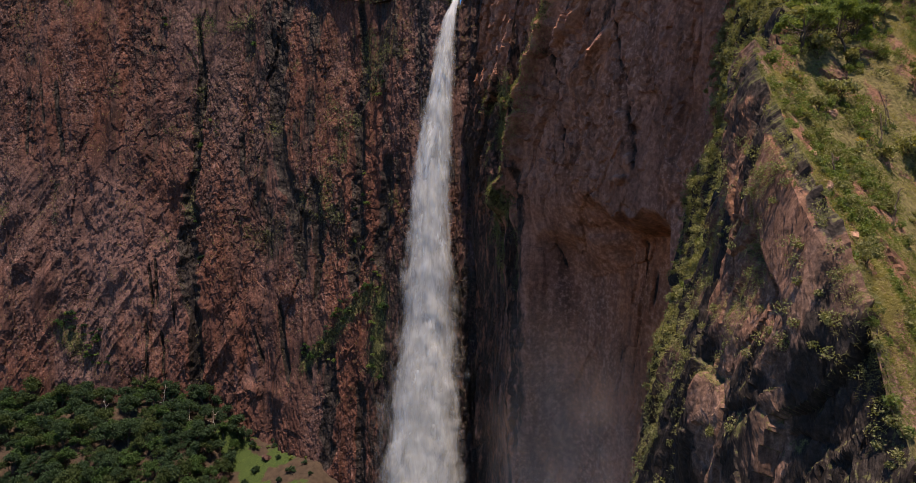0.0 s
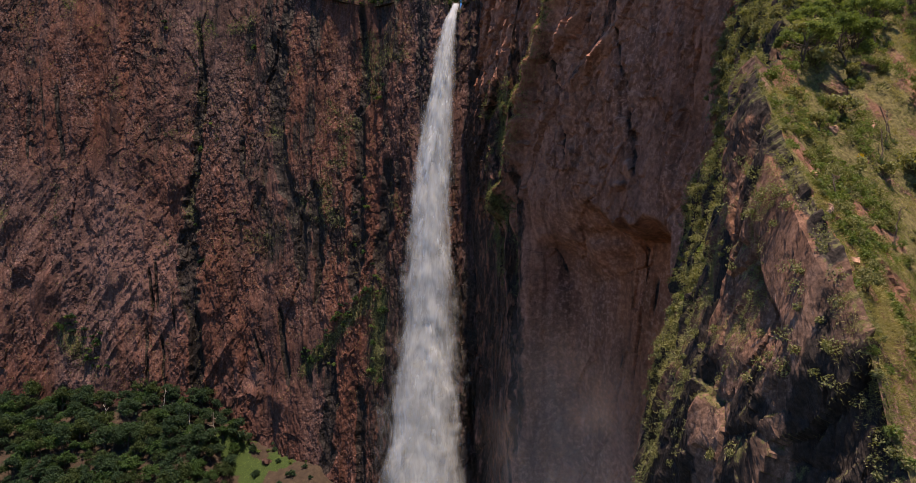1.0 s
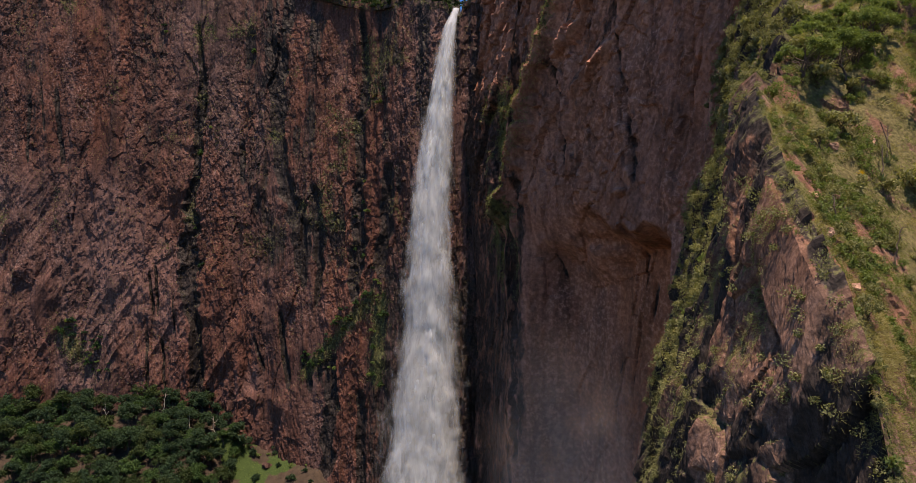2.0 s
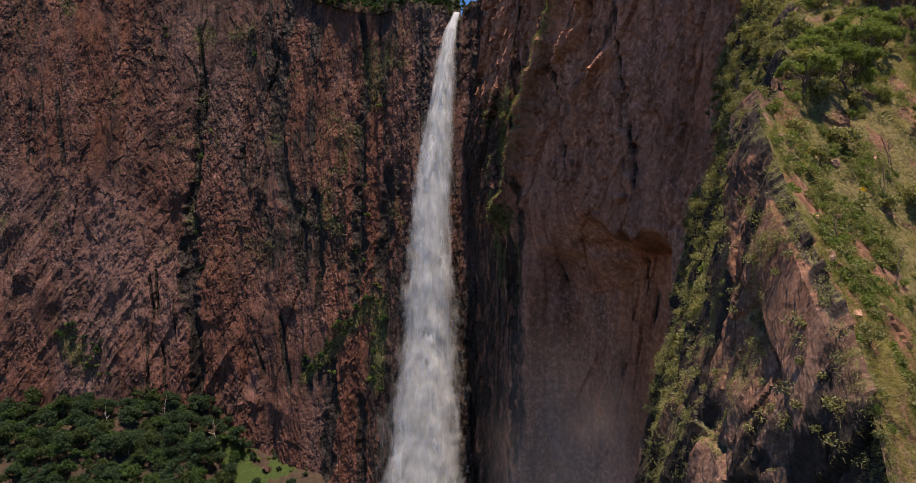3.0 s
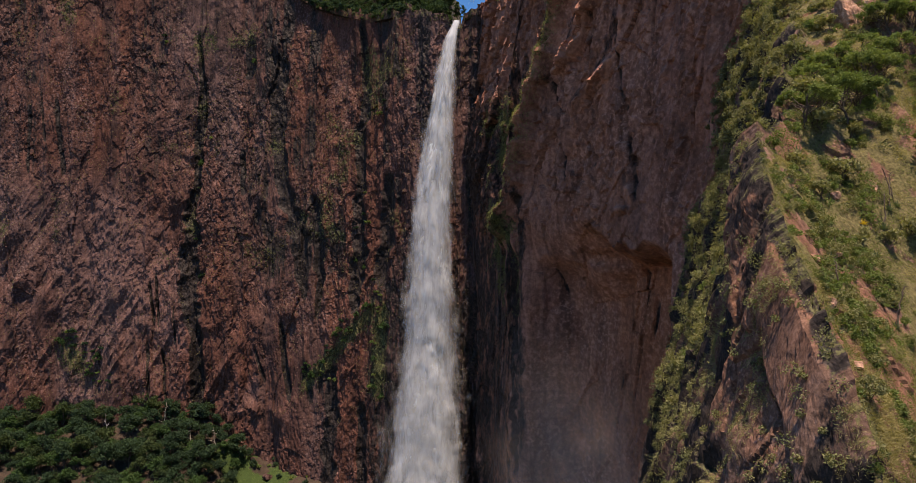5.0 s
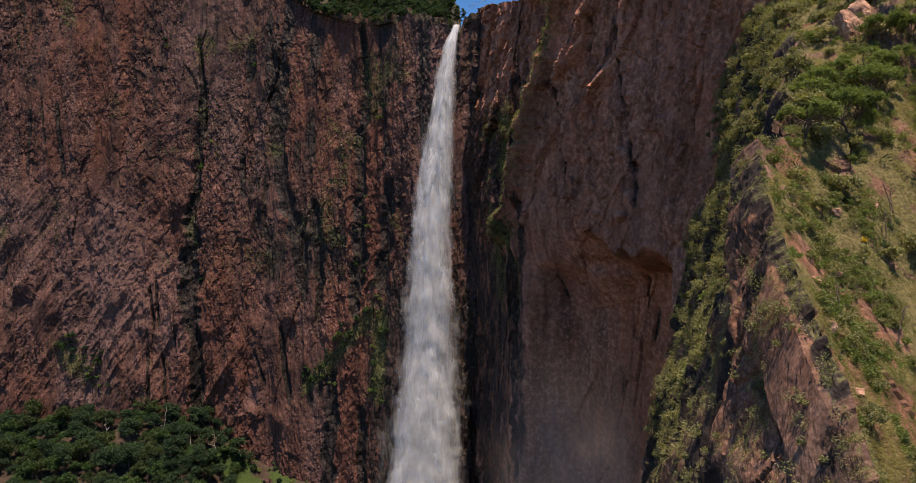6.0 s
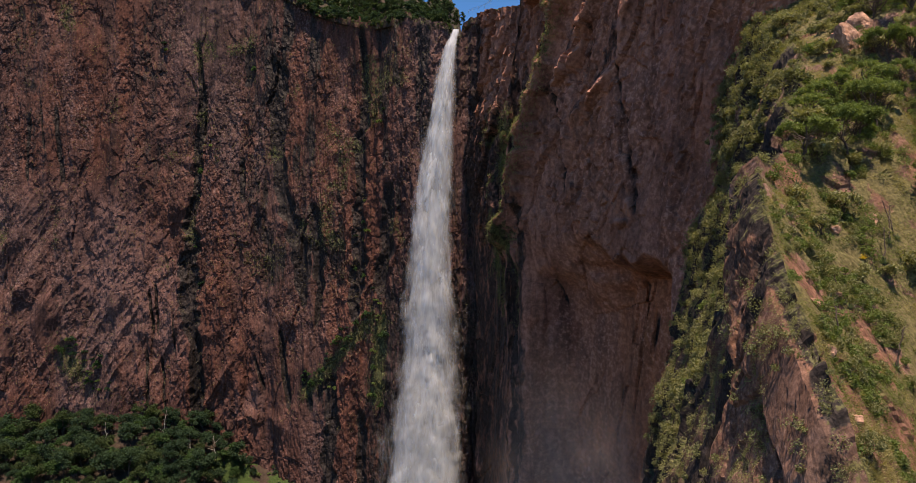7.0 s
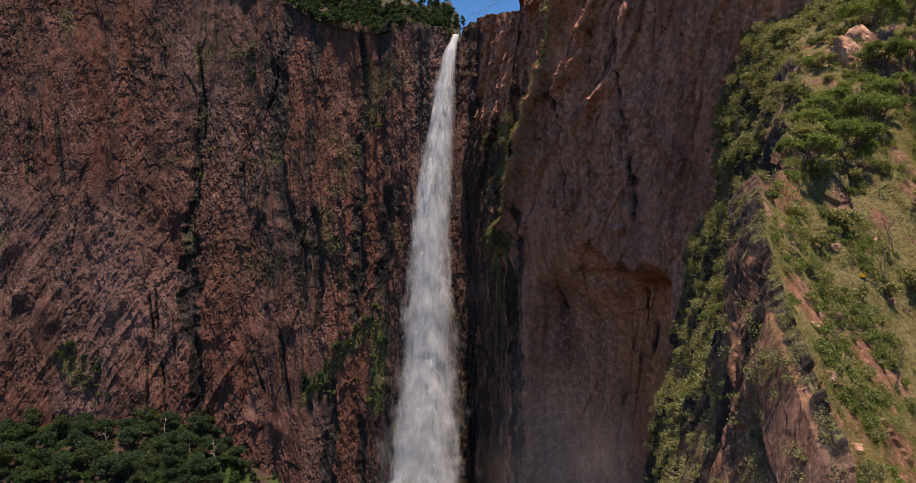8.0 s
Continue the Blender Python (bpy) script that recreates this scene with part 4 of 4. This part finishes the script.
grass = tagged(new("grass", mesh_np("grass", *tufts(RIGHT[k] - RIGHT_N[k] * 0.05, RIGHT_N[k], 9, 0.55, rng), GRASS_DRY)), "pale straw-coloured tussock grass on the spur", "grass", kind="stuff")
k = pick(RIGHT, w * smooth(0.2, -0.15, tone), 30000, rng)
green_grass = tagged(new("green_grass", mesh_np("green_grass", *tufts(RIGHT[k] - RIGHT_N[k] * 0.05, RIGHT_N[k], 9, 0.5, rng, 0.75), GRASS_GREEN)), "fresh green grass between the bushes of the spur", "grass", kind="stuff")

area_l = cell_area(SPUR[:, :nl])
dens = fbm(LEFT * (0.16, 0.16, 0.05), 4, 962) + 0.45 * LEFT_N[:, 2] + 0.25 * smooth(70, 120, LEFT[:, 1])
w = area_l * smooth(0.05, 0.4, dens) * (LEFT[:, 2] > 100)
k, kn = pick(LEFT, w * (LEFT[:, 1] > 72), 20000, rng), pick(LEFT, w * (LEFT[:, 1] <= 72) * smooth(0.1, 0.4, dens), 4000, rng)
ledge = join([tufts(LEFT[k], LEFT_N[k], 6, 1.25, rng, 0.8), tufts(LEFT[kn], LEFT_N[kn], 11, 0.5, rng, 0.8)])
ledge_grass = tagged(new("ledge_grass", mesh_np("ledge_grass", *ledge, LEAF_OLIVE)), "green grass tufts on the ledges of the sheer face", "grass", kind="stuff")

bushes = [broadleaf("bush", h, s, l, c, m, 970 + k, lab, "bush", bare=0.04, stems=3)
          for k, (h, s, l, c, m, lab) in enumerate([(1.6, 1.2, 0.19, 700, LEAF_SHRUB, "low olive-green bush on the grassy slope"), (2.4, 1.5, 0.22, 850, LEAF_SHRUB, "rounded grey-green bush on the rocky spur"),
                                                     (1.3, 1.1, 0.18, 600, LEAF_ACACIA, "small bright green bush among dry grass"), (2.0, 1.6, 0.21, 800, LEAF_OLIVE, "spreading feathery green bush on the spur")])]
places = []
dens = fbm(RIGHT * 0.12, 3, 964)
k = pick(RIGHT, area_r * seen * smooth(-0.15, 0.3, dens) * (0.3 + 2.2 * smooth(95, 120, RIGHT[:, 1])), 1800, rng)
for q in RIGHT[k]:
    if all((q[0] - a) ** 2 + (q[1] - b) ** 2 > 1.7 ** 2 for a, b, _ in places):
        places.append((q[0], q[1], q[2] - 0.15))
    if len(places) >= 150:
        break
dens = fbm(LEFT * (0.12, 0.12, 0.06), 3, 966) + 0.4 * LEFT_N[:, 2]
k = pick(LEFT, area_l * smooth(0.05, 0.4, dens) * (LEFT[:, 2] > 105) * (0.15 + smooth(70, 100, LEFT[:, 1]) + 4.0 * smooth(112, 125, LEFT[:, 1]) * smooth(165, 180, LEFT[:, 2])), 1400, rng)
for q in LEFT[k]:
    if all((q[0] - a) ** 2 + (q[1] - b) ** 2 + (q[2] - c) ** 2 > 2.2 ** 2 for a, b, c in places):
        places.append((q[0], q[1], q[2] - 0.3))
    if len(places) >= 290:
        break
near_bushes = [broadleaf("bush", h, sp, 0.1, c, m, 980 + k, lab, "bush", bare=0.04, stems=3)
               for k, (h, sp, c, m, lab) in enumerate([(1.2, 0.9, 1300, LEAF_OLIVE, "low olive bush rooted in cracks of the spur"), (1.6, 1.0, 1500, LEAF_SHRUB, "twiggy grey-green bush on the near rocks"), (1.0, 0.9, 1200, LEAF_ACACIA, "small fresh green bush on the grassy crest")])]
k = pick(RIGHT, area_r * (RIGHT[:, 1] < 88) * (RIGHT[:, 1] > 46) * (RIGHT[:, 2] > 128) * smooth(-0.2, 0.3, fbm(RIGHT * 0.25, 3, 968)), 60, rng)
places += [(q[0], q[1], q[2] - 0.12) for q in RIGHT[k]]
places = places[-300:]
scatter_copies(near_bushes, [q for q in places if q[1] < 72], "bushes on the spur", rng, 10.0, (0.6, 1.4))
scatter_copies(bushes, [q for q in places if q[1] >= 72], "bushes on the spur", rng, 10.0, (0.6, 1.7))

acacias = [broadleaf("acacia_tree", h, s, 0.22, c, LEAF_ACACIA, 990 + k, "flat-topped feathery green tree on the spur", "tree", flat=0.0, stems=3, bare=0.42, split=True)
           for k, (h, s, c) in enumerate([(5.6, 3.8, 4600), (4.6, 3.2, 3600), (6.6, 4.2, 5200)])]
places = [(x, y, grid_height(SPUR[:, nl:], x, y) - 0.2) for x, y in [(44, 82), (47, 84), (50.5, 85.5), (54, 88), (48, 88), (58, 91), (62, 94), (66, 97), (70, 100), (69, 107), (56, 96), (70, 114), (74, 106), (52, 93), (66, 100), (60, 96)]]
scatter_copies(acacias, places, "trees on the spur", rng, 4.0, (0.8, 1.1))

# Low scrub between the bushes, too thick to count.
dens = fbm(RIGHT * 0.16, 3, 1011)
k = pick(RIGHT, area_r * seen * smooth(-0.1, 0.3, dens) / np.maximum(RIGHT[:, 1], 40) ** 1.7, 1900, rng)
for name, part_k, mat, label in [("low_scrub", k[:1050], LEAF_ACACIA, "low fresh green scrub thick among the grass of the spur"), ("olive_scrub", k[1050:], LEAF_SHRUB, "low olive scrub between rocks of the spur")]:
    size = 0.25 + 0.007 * RIGHT[part_k][:, 1] * rng.uniform(0.5, 1.4, len(part_k))
    n = 180
    d = unit(rng.normal(size=(len(part_k) * n, 3))) * rng.uniform(0.45, 1.0, (len(part_k) * n, 1)) * (1, 1, 0.75)
    pos = np.repeat(RIGHT[part_k] + RIGHT_N[part_k] * 0.3 * size[:, None], n, 0) + d * np.repeat(size, n)[:, None]
    tagged(new(name, mesh_np(name, *leaf_quads(pos, 0.17, rng), mat)), label, "scrub", kind="stuff")


# Creeping scrub on the sheer face, thickest along its far edge, and the thicket on the knob above it.
far_edge = smooth(96, 128, LEFT[:, 1])
face_w = area_l * (LEFT[:, 2] > 100) * smooth(0.0, 0.4, fbm(LEFT * (0.14, 0.14, 0.05), 4, 1021) + 0.35 * LEFT_N[:, 2] + 0.32 * far_edge + 0.12)
knob_l = area_l * smooth(-0.25, 0.1, fbm(LEFT * 0.2, 3, 1023)) * (LEFT[:, 1] > 112) * (LEFT[:, 1] < 165) * (LEFT[:, 2] > 172)
knob_r = area_r * smooth(-0.25, 0.1, fbm(RIGHT * 0.2, 3, 1025)) * (RIGHT[:, 1] > 112) * (RIGHT[:, 1] < 165) * (RIGHT[:, 0] - 68 < 22)
SCRUBS = [("face_scrub", LEFT, LEFT_N, face_w * far_edge, 620, 1.3, 140, 0.3, LEAF_OLIVE, "yellow-green creeping scrub on the far edge of the spur"), ("crack_scrub", LEFT, LEFT_N, face_w * (1 - far_edge), 750, 0.7, 90, 0.15, LEAF_SHRUB, "olive scrub rooted in cracks of the sheer face"),
          ("knob_thicket", LEFT, LEFT_N, knob_l, 420, 1.2, 150, 0.34, LEAF_SAGE, "dense grey-green thicket over the knob of the spur"), ("crest_thicket", RIGHT, RIGHT_N, knob_r, 300, 1.2, 130, 0.34, LEAF_SAGE, "dense grey-green thicket behind the knob of the spur")]
for name, where, normal, w, count, size, n, leaf, mat, label in SCRUBS:
    k = pick(where, w, count, rng)
    sz = size * rng.uniform(0.5, 1.5, count)
    d = unit(rng.normal(size=(count * n, 3))) * rng.uniform(0.4, 1.0, (count * n, 1)) * (1, 1, 0.8)
    pos = np.repeat(where[k] + normal[k] * 0.55 * sz[:, None], n, 0) + d * np.repeat(sz, n)[:, None]
    tagged(new(name, mesh_np(name, *leaf_quads(pos, leaf, rng), mat)), label, "scrub", kind="stuff")


# ---- small things ----
def boulder(name, size, seed, mat, label, squash=(1, 1, 0.8)):
    """A broken boulder: a ball cut into facets."""
    nu, nv = 34, 22
    a, b = np.meshgrid(np.linspace(0, 2 * math.pi, nu), np.linspace(0.02, math.pi - 0.02, nv), indexing="ij")
    d = np.stack([np.cos(a) * np.sin(b), np.sin(a) * np.sin(b), np.cos(b)], 2).reshape(-1, 3)
    r = np.random.default_rng(seed)
    cuts = unit(r.normal(size=(13, 3)))
    reach = r.uniform(0.62, 0.95, 13)
    rad = np.min(np.where(d @ cuts.T > 0.05, reach / np.maximum(d @ cuts.T, 0.05), 9), axis=1).clip(0.5, 1.25)
    rad = rad + 0.05 * fbm(d * 3, 3, seed) + 0.03 * blocks(d * 4, seed)[0]
    v = d * rad[:, None] * size * 0.5 * np.asarray(squash)
    ob = new(name, mesh_np(name, v, grid_faces(nu, nv), mat, {"wet_shade": rad * 0, "moss": rad * 0, "fresh_lit": rad * 0}))
    return tagged(ob, label, "boulder")


def on_spur(x, y, sink):
    return (x, y, grid_height(SPUR[:, nl:], x, y) - sink)


for k, (x, y, size, sq) in enumerate([(63, 105, 6.5, (1, 1, 1.1)), (67, 108, 5.0, (1.1, 1, 0.9)), (59, 110, 4.0, (1, 0.8, 1)), (46, 85, 2.4, (1, 1, 0.8)), (55, 92, 2.2, (1, 1, 0.7)), (33, 60, 1.5, (1, 1, 0.8)), (38, 66, 1.8, (1.2, 1, 0.7)), (44, 76, 1.6, (1, 1, 0.7)), (51, 80, 1.8, (1, 1.2, 0.8)), (31, 54, 1.3, (1, 1, 0.9)), (30, 49, 1.1, (1, 1, 0.8))]):
    ob = boulder("boulder", size, 1100 + k, ROCK_BOULDER, "large orange-brown boulder lodged on the spur" if size > 3 else "broken reddish rock lying in the grass", sq)
    ob.matrix_basis = pose(*on_spur(x, y, size * 0.12), 0, 0, 40 * k)
    tagged(ob, group="boulders on the spur")
for k, (x, y, size) in enumerate([(-113, 336, 6.5), (-110, 333, 4.0), (-116, 334, 3.2), (-106, 330, 3.0), (-96, 322, 4.5), (-112, 306, 7.0), (-120, 310, 4.0), (-182, 331, 5.0), (-178, 329, 3.2)]):
    ob = boulder("boulder", size, 1130 + k, ROCK_NORTH, "pale fallen boulder at the foot of the cliff")
    ob.matrix_basis = pose(x, y, grid_height(GROUND, x, y) + size * 0.18, 0, 0, 50 * k)
    tagged(ob, group="boulders on the scree")


def agave(size, seed, mat, label, stalk=0.0):
    """A rosette of stiff pointed leaves, each a folded blade; some with a dead flower stalk."""
    r = np.random.default_rng(seed)
    root = tagged(new("agave"), label, "agave")
    for k in range(22):
        ang, lift = k * 2.4, 0.2 + 1.1 * (k / 22) + r.normal() * 0.06
        out_dir = np.array([math.cos(ang) * math.cos(lift), math.sin(ang) * math.cos(lift), math.sin(lift)])
        side = np.array([-math.sin(ang), math.cos(ang), 0])
        ln = size * r.uniform(0.8, 1.1)
        rows = []
        for t, w in ((0, 0.06), (0.35, 0.085), (0.7, 0.055), (1.0, 0.004)):
            c = out_dir * ln * t + np.array([0, 0, 0.05 - 0.12 * t * t * math.cos(lift)]) * ln
            rows += [c - side * w * ln, c - np.array([0, 0, 0.03 * ln * (1 - t)]), c + side * w * ln]
        f = [(3 * i + j, 3 * i + j + 1, 3 * i + j + 4, 3 * i + j + 3) for i in range(3) for j in range(2)]
        part("leaf", mesh_np("agave_leaf", np.array(rows), np.array(f), mat), root)
    if stalk:
        p = limb_path((0, 0, 0), (r.normal() * 0.25 * stalk, r.normal() * 0.1 * stalk, stalk), r, 0.06, 8)
        wood = [tube(p, np.linspace(0.1, 0.05, 8), 6)]
        for k in range(10):
            c = p[5] + (p[7] - p[5]) * k / 9
            wood.append(tube(limb_path(c, c + r.normal(size=3) * 0.16 + (0, 0, 0.08), r, 0.1, 3), [0.02, 0.03, 0.01], 4))
        part("flower_stalk", mesh_np("flower_stalk", *join(wood), BARK), root, "dead brown flower stalk")
    return root


YELLOW = leaf_material("yellow_leaf", (0.4, 0.28, 0.04), (0.6, 0.42, 0.06), 0.2)
AGAVES = [(36.5, 63.5, 1.3, 0, 0), (37.5, 65.5, 1.2, 0, 0), (35, 52, 1.0, 0, 0), (33.5, 57, 0.9, 3.0, 0), (46.5, 72, 1.1, 0, 0), (50, 76, 1.2, 4.5, 0), (52, 78, 1.0, 5.2, 0), (53.5, 79, 1.0, 5.0, 0), (40, 66, 0.9, 3.5, 0), (47, 75, 0.8, 0, 1), (43, 63.5, 1.0, 4.2, 0), (49, 86, 1.2, 0, 0), (30.5, 52, 0.8, 0, 0), (36, 70, 1.0, 0, 0), (41, 78, 1.1, 0, 0)]
for k, (x, y, size, stalk, yellow) in enumerate(AGAVES):
    ob = agave(size, 1200 + k, YELLOW if yellow else AGAVE, "yellowed agave rosette in the dry grass" if yellow else ("grey-green agave with a tall dead flower stalk" if stalk else "grey-green agave rosette on the rocky slope"), stalk)
    ob.matrix_basis = pose(*on_spur(x, y, 0.02), -14, 0, 0)
    tagged(ob, group="agaves on the spur")

# Shrubs rooted on the ledges of the north cliff.
ledge_bush = [broadleaf("cliff_shrub", h, s, 0.55, c, m, 1300 + k, "green shrub rooted on a cliff ledge", "shrub", bare=0.02, stems=2)
              for k, (h, s, c, m) in enumerate([(4.0, 2.6, 520, LEAF_FRESH), (3.2, 2.4, 480, LEAF_WOOD), (2.6, 2.2, 420, LEAF_ACACIA)])]


def on_north(x, z):
    i = int(np.argmin(np.abs(NORTH[:, 300, 0] - x)))
    j = int(np.argmin(np.abs(NORTH[i, :, 2] - z)))
    q = NORTH[i, j]
    return (float(q[0]), float(q[1]) - 0.6, float(q[2]))


r2 = np.random.default_rng(11)
places = [on_north(-78 + 40 * t + r2.normal() * 2.0, 80 + 44 * t + r2.normal() * 3.5) for t in r2.random(26)]
places += [on_north(-72 + r2.normal() * 5, 84 + r2.normal() * 2.5) for t in range(8)]
places += [on_north(-40 + r2.normal() * 3, r2.uniform(70, 130)) for t in range(12)]
places += [on_north(-206 + 22 * t + r2.normal() * 4, 100 - 26 * t + r2.normal() * 5) for t in r2.random(26)]
places += [on_north(-48 + r2.normal() * 2.5, r2.uniform(135, 180)) for t in range(7)]
places += [on_north(x + r2.normal(), z) for x, z in [(-163, 262), (-160, 258), (-112, 246), (-34, 218), (-37, 212), (-140, 190), (-142, 178), (-135, 205), (-141, 150), (-137, 130)]]
scatter_copies(ledge_bush, places, "shrubs on the cliff ledges", r2, 8.0, (0.35, 0.95))

# Tufts along the ribs of the east cliff.
E3 = EAST.reshape(-1, 3)
EN = grid_normals(EAST, (-1, -0.4, 0)).reshape(-1, 3)
k = pick(E3, cell_area(EAST) * np.clip(moss_east - 0.12, 0, 1) * smooth(0.0, 0.5, EN[:, 2] + 0.25), 12000, r2)
ve, fe = tufts(E3[k], EN[k], 6, 1.5, r2, 0.9)
rib_plants = tagged(new("rib_plants", mesh_np("rib_plants", ve, fe, LEAF_SHRUB)), "olive tufts and creepers on the cliff ribs", "plants", kind="stuff")
k = pick(E3, cell_area(EAST) * np.clip(grassy_rib - 0.15, 0, 1), 4200, r2)
ve, fe = tufts(E3[k], EN[k], 6, 1.3, r2, 0.9)
rib_grass = tagged(new("rib_grass", mesh_np("rib_grass", ve, fe, LEAF_OLIVE)), "dry yellow-green grass along the great rib", "grass", kind="stuff")
N3 = NORTH.reshape(-1, 3)
NN = grid_normals(NORTH, (0, -1, 0)).reshape(-1, 3)
k = pick(N3, cell_area(NORTH) * np.clip(moss_north - 0.1, 0, 1) * (N3[:, 0] > -260), 4500, r2)
ve, fe = tufts(N3[k], NN[k], 6, 1.4, r2, 0.9)
wall_plants = tagged(new("wall_plants", mesh_np("wall_plants", ve, fe, LEAF_SHRUB)), "dull green tufts clinging to the cliff face", "plants", kind="stuff")
tuft_w = smooth(-0.1, 0.35, fbm(N3 * (0.035, 1, 0.02) + 11, 4, 1601)) * smooth(0.05, 0.5, NN[:, 2] + 0.1) * (N3[:, 0] > -262) * (N3[:, 2] > 60)
k = pick(N3, cell_area(NORTH) * tuft_w, 15000, r2)
ve, fe = tufts(N3[k], NN[k], 5, 1.0, r2, 0.9)
dry_tufts = tagged(new("dry_tufts", mesh_np("dry_tufts", ve, fe, GRASS_DRY)), "pale dry grass tufts on small cliff ledges", "grass", kind="stuff")
g3 = GROUND.reshape(-1, 3)
near = (g3[:, 0] > -125) & (g3[:, 0] < -55) & (g3[:, 1] > 285) & (g3[:, 1] < north_y(np.clip(g3[:, 0], -520, 30)) - 2)
k = pick(g3, near * (green > 0.42) * 1.0, 4000, r2)
pos = g3[k] + r2.normal(size=(len(k), 3)) * (0.7, 0.7, 0)
ve, fe = tufts(pos, pos * 0 + (0, 0, 1), 6, 0.9, r2, 0.8)
scree_grass = tagged(new("scree_grass", mesh_np("scree_grass", ve, fe, LEAF_ACACIA)), "bright green grass on the scree", "grass", kind="stuff")

# Railing of the lookout on the rock beside the lip.
n = Nodes("galvanised_steel")
STEEL = n.colour(n.ramp(n.noise(n.coords(), 6.0, 4, 0.6), [(0.3, (0.35, 0.37, 0.4)), (0.7, (0.5, 0.52, 0.55))]), 0.5, 0.5)
n.bsdf.inputs["Metallic"].default_value = 0.6
railing = tagged(new("railing"), "grey metal lookout railing on the rim rock", "railing")
pts = [np.array([x, y, 0.0]) for x, y in [(4.5, 290), (6.5, 287.5), (9, 284.5), (11.5, 281), (14, 277), (16.5, 273), (18.5, 269)]]
for q in pts:
    q[2] = max(grid_height(NORTH[:, -1:], q[0], q[1]), grid_height(EAST[:200, -1:], q[0], q[1])) + 0.1
for a in pts:
    part("post", mesh_np("post", *tube([a - (0, 0, 0.6), a + (0, 0, 0.5), a + (0, 0, 1.2)], [0.06, 0.06, 0.06], 6), STEEL), railing)
for h in (0.6, 1.15):
    for a, b in zip(pts, pts[1:]):
        part("rail", mesh_np("rail", *tube([a + (0, 0, h), (a + b) / 2 + (0, 0, h), b + (0, 0, h)], [0.05, 0.05, 0.05], 6), STEEL), railing)

# Pale dead trunks standing in the woods.
n = Nodes("bleached_wood")
DEAD = n.colour(n.ramp(n.noise(n.coords((1, 1, 0.2)), 5.0, 4, 0.6), [(0.3, (0.25, 0.22, 0.18)), (0.7, (0.48, 0.44, 0.38))]), 0.9)
for k, (x, y, h) in enumerate([(-150, 326, 17), (-133, 318, 13), (-176, 322, 14), (-122, 322, 12)]):
    r = np.random.default_rng(1500 + k)
    root = tagged(new("dead_tree"), "bleached bare dead tree among the green woods", "dead tree", group="dead trees on the scree")
    p = limb_path((0, 0, -0.5), (r.normal() * 1.5, r.normal(), h), r, 0.06, 8)
    trunk = part("trunk", mesh_np("trunk", *tube(p, np.linspace(0.28, 0.06, 8), 6), DEAD, smooth_shade=True), root)
    for j in range(5):
        c = p[3 + j % 4]
        part("branch", mesh_np("branch", *tube(limb_path(c, c + r.normal(size=3) * (1.6, 1.6, 0.6) + (0, 0, 1.2), r, 0.15, 4), [0.09, 0.07, 0.05, 0.02], 4), DEAD), trunk)
    root.matrix_basis = pose(x, y, grid_height(GROUND, x, y), 0, 0, 70 * k)
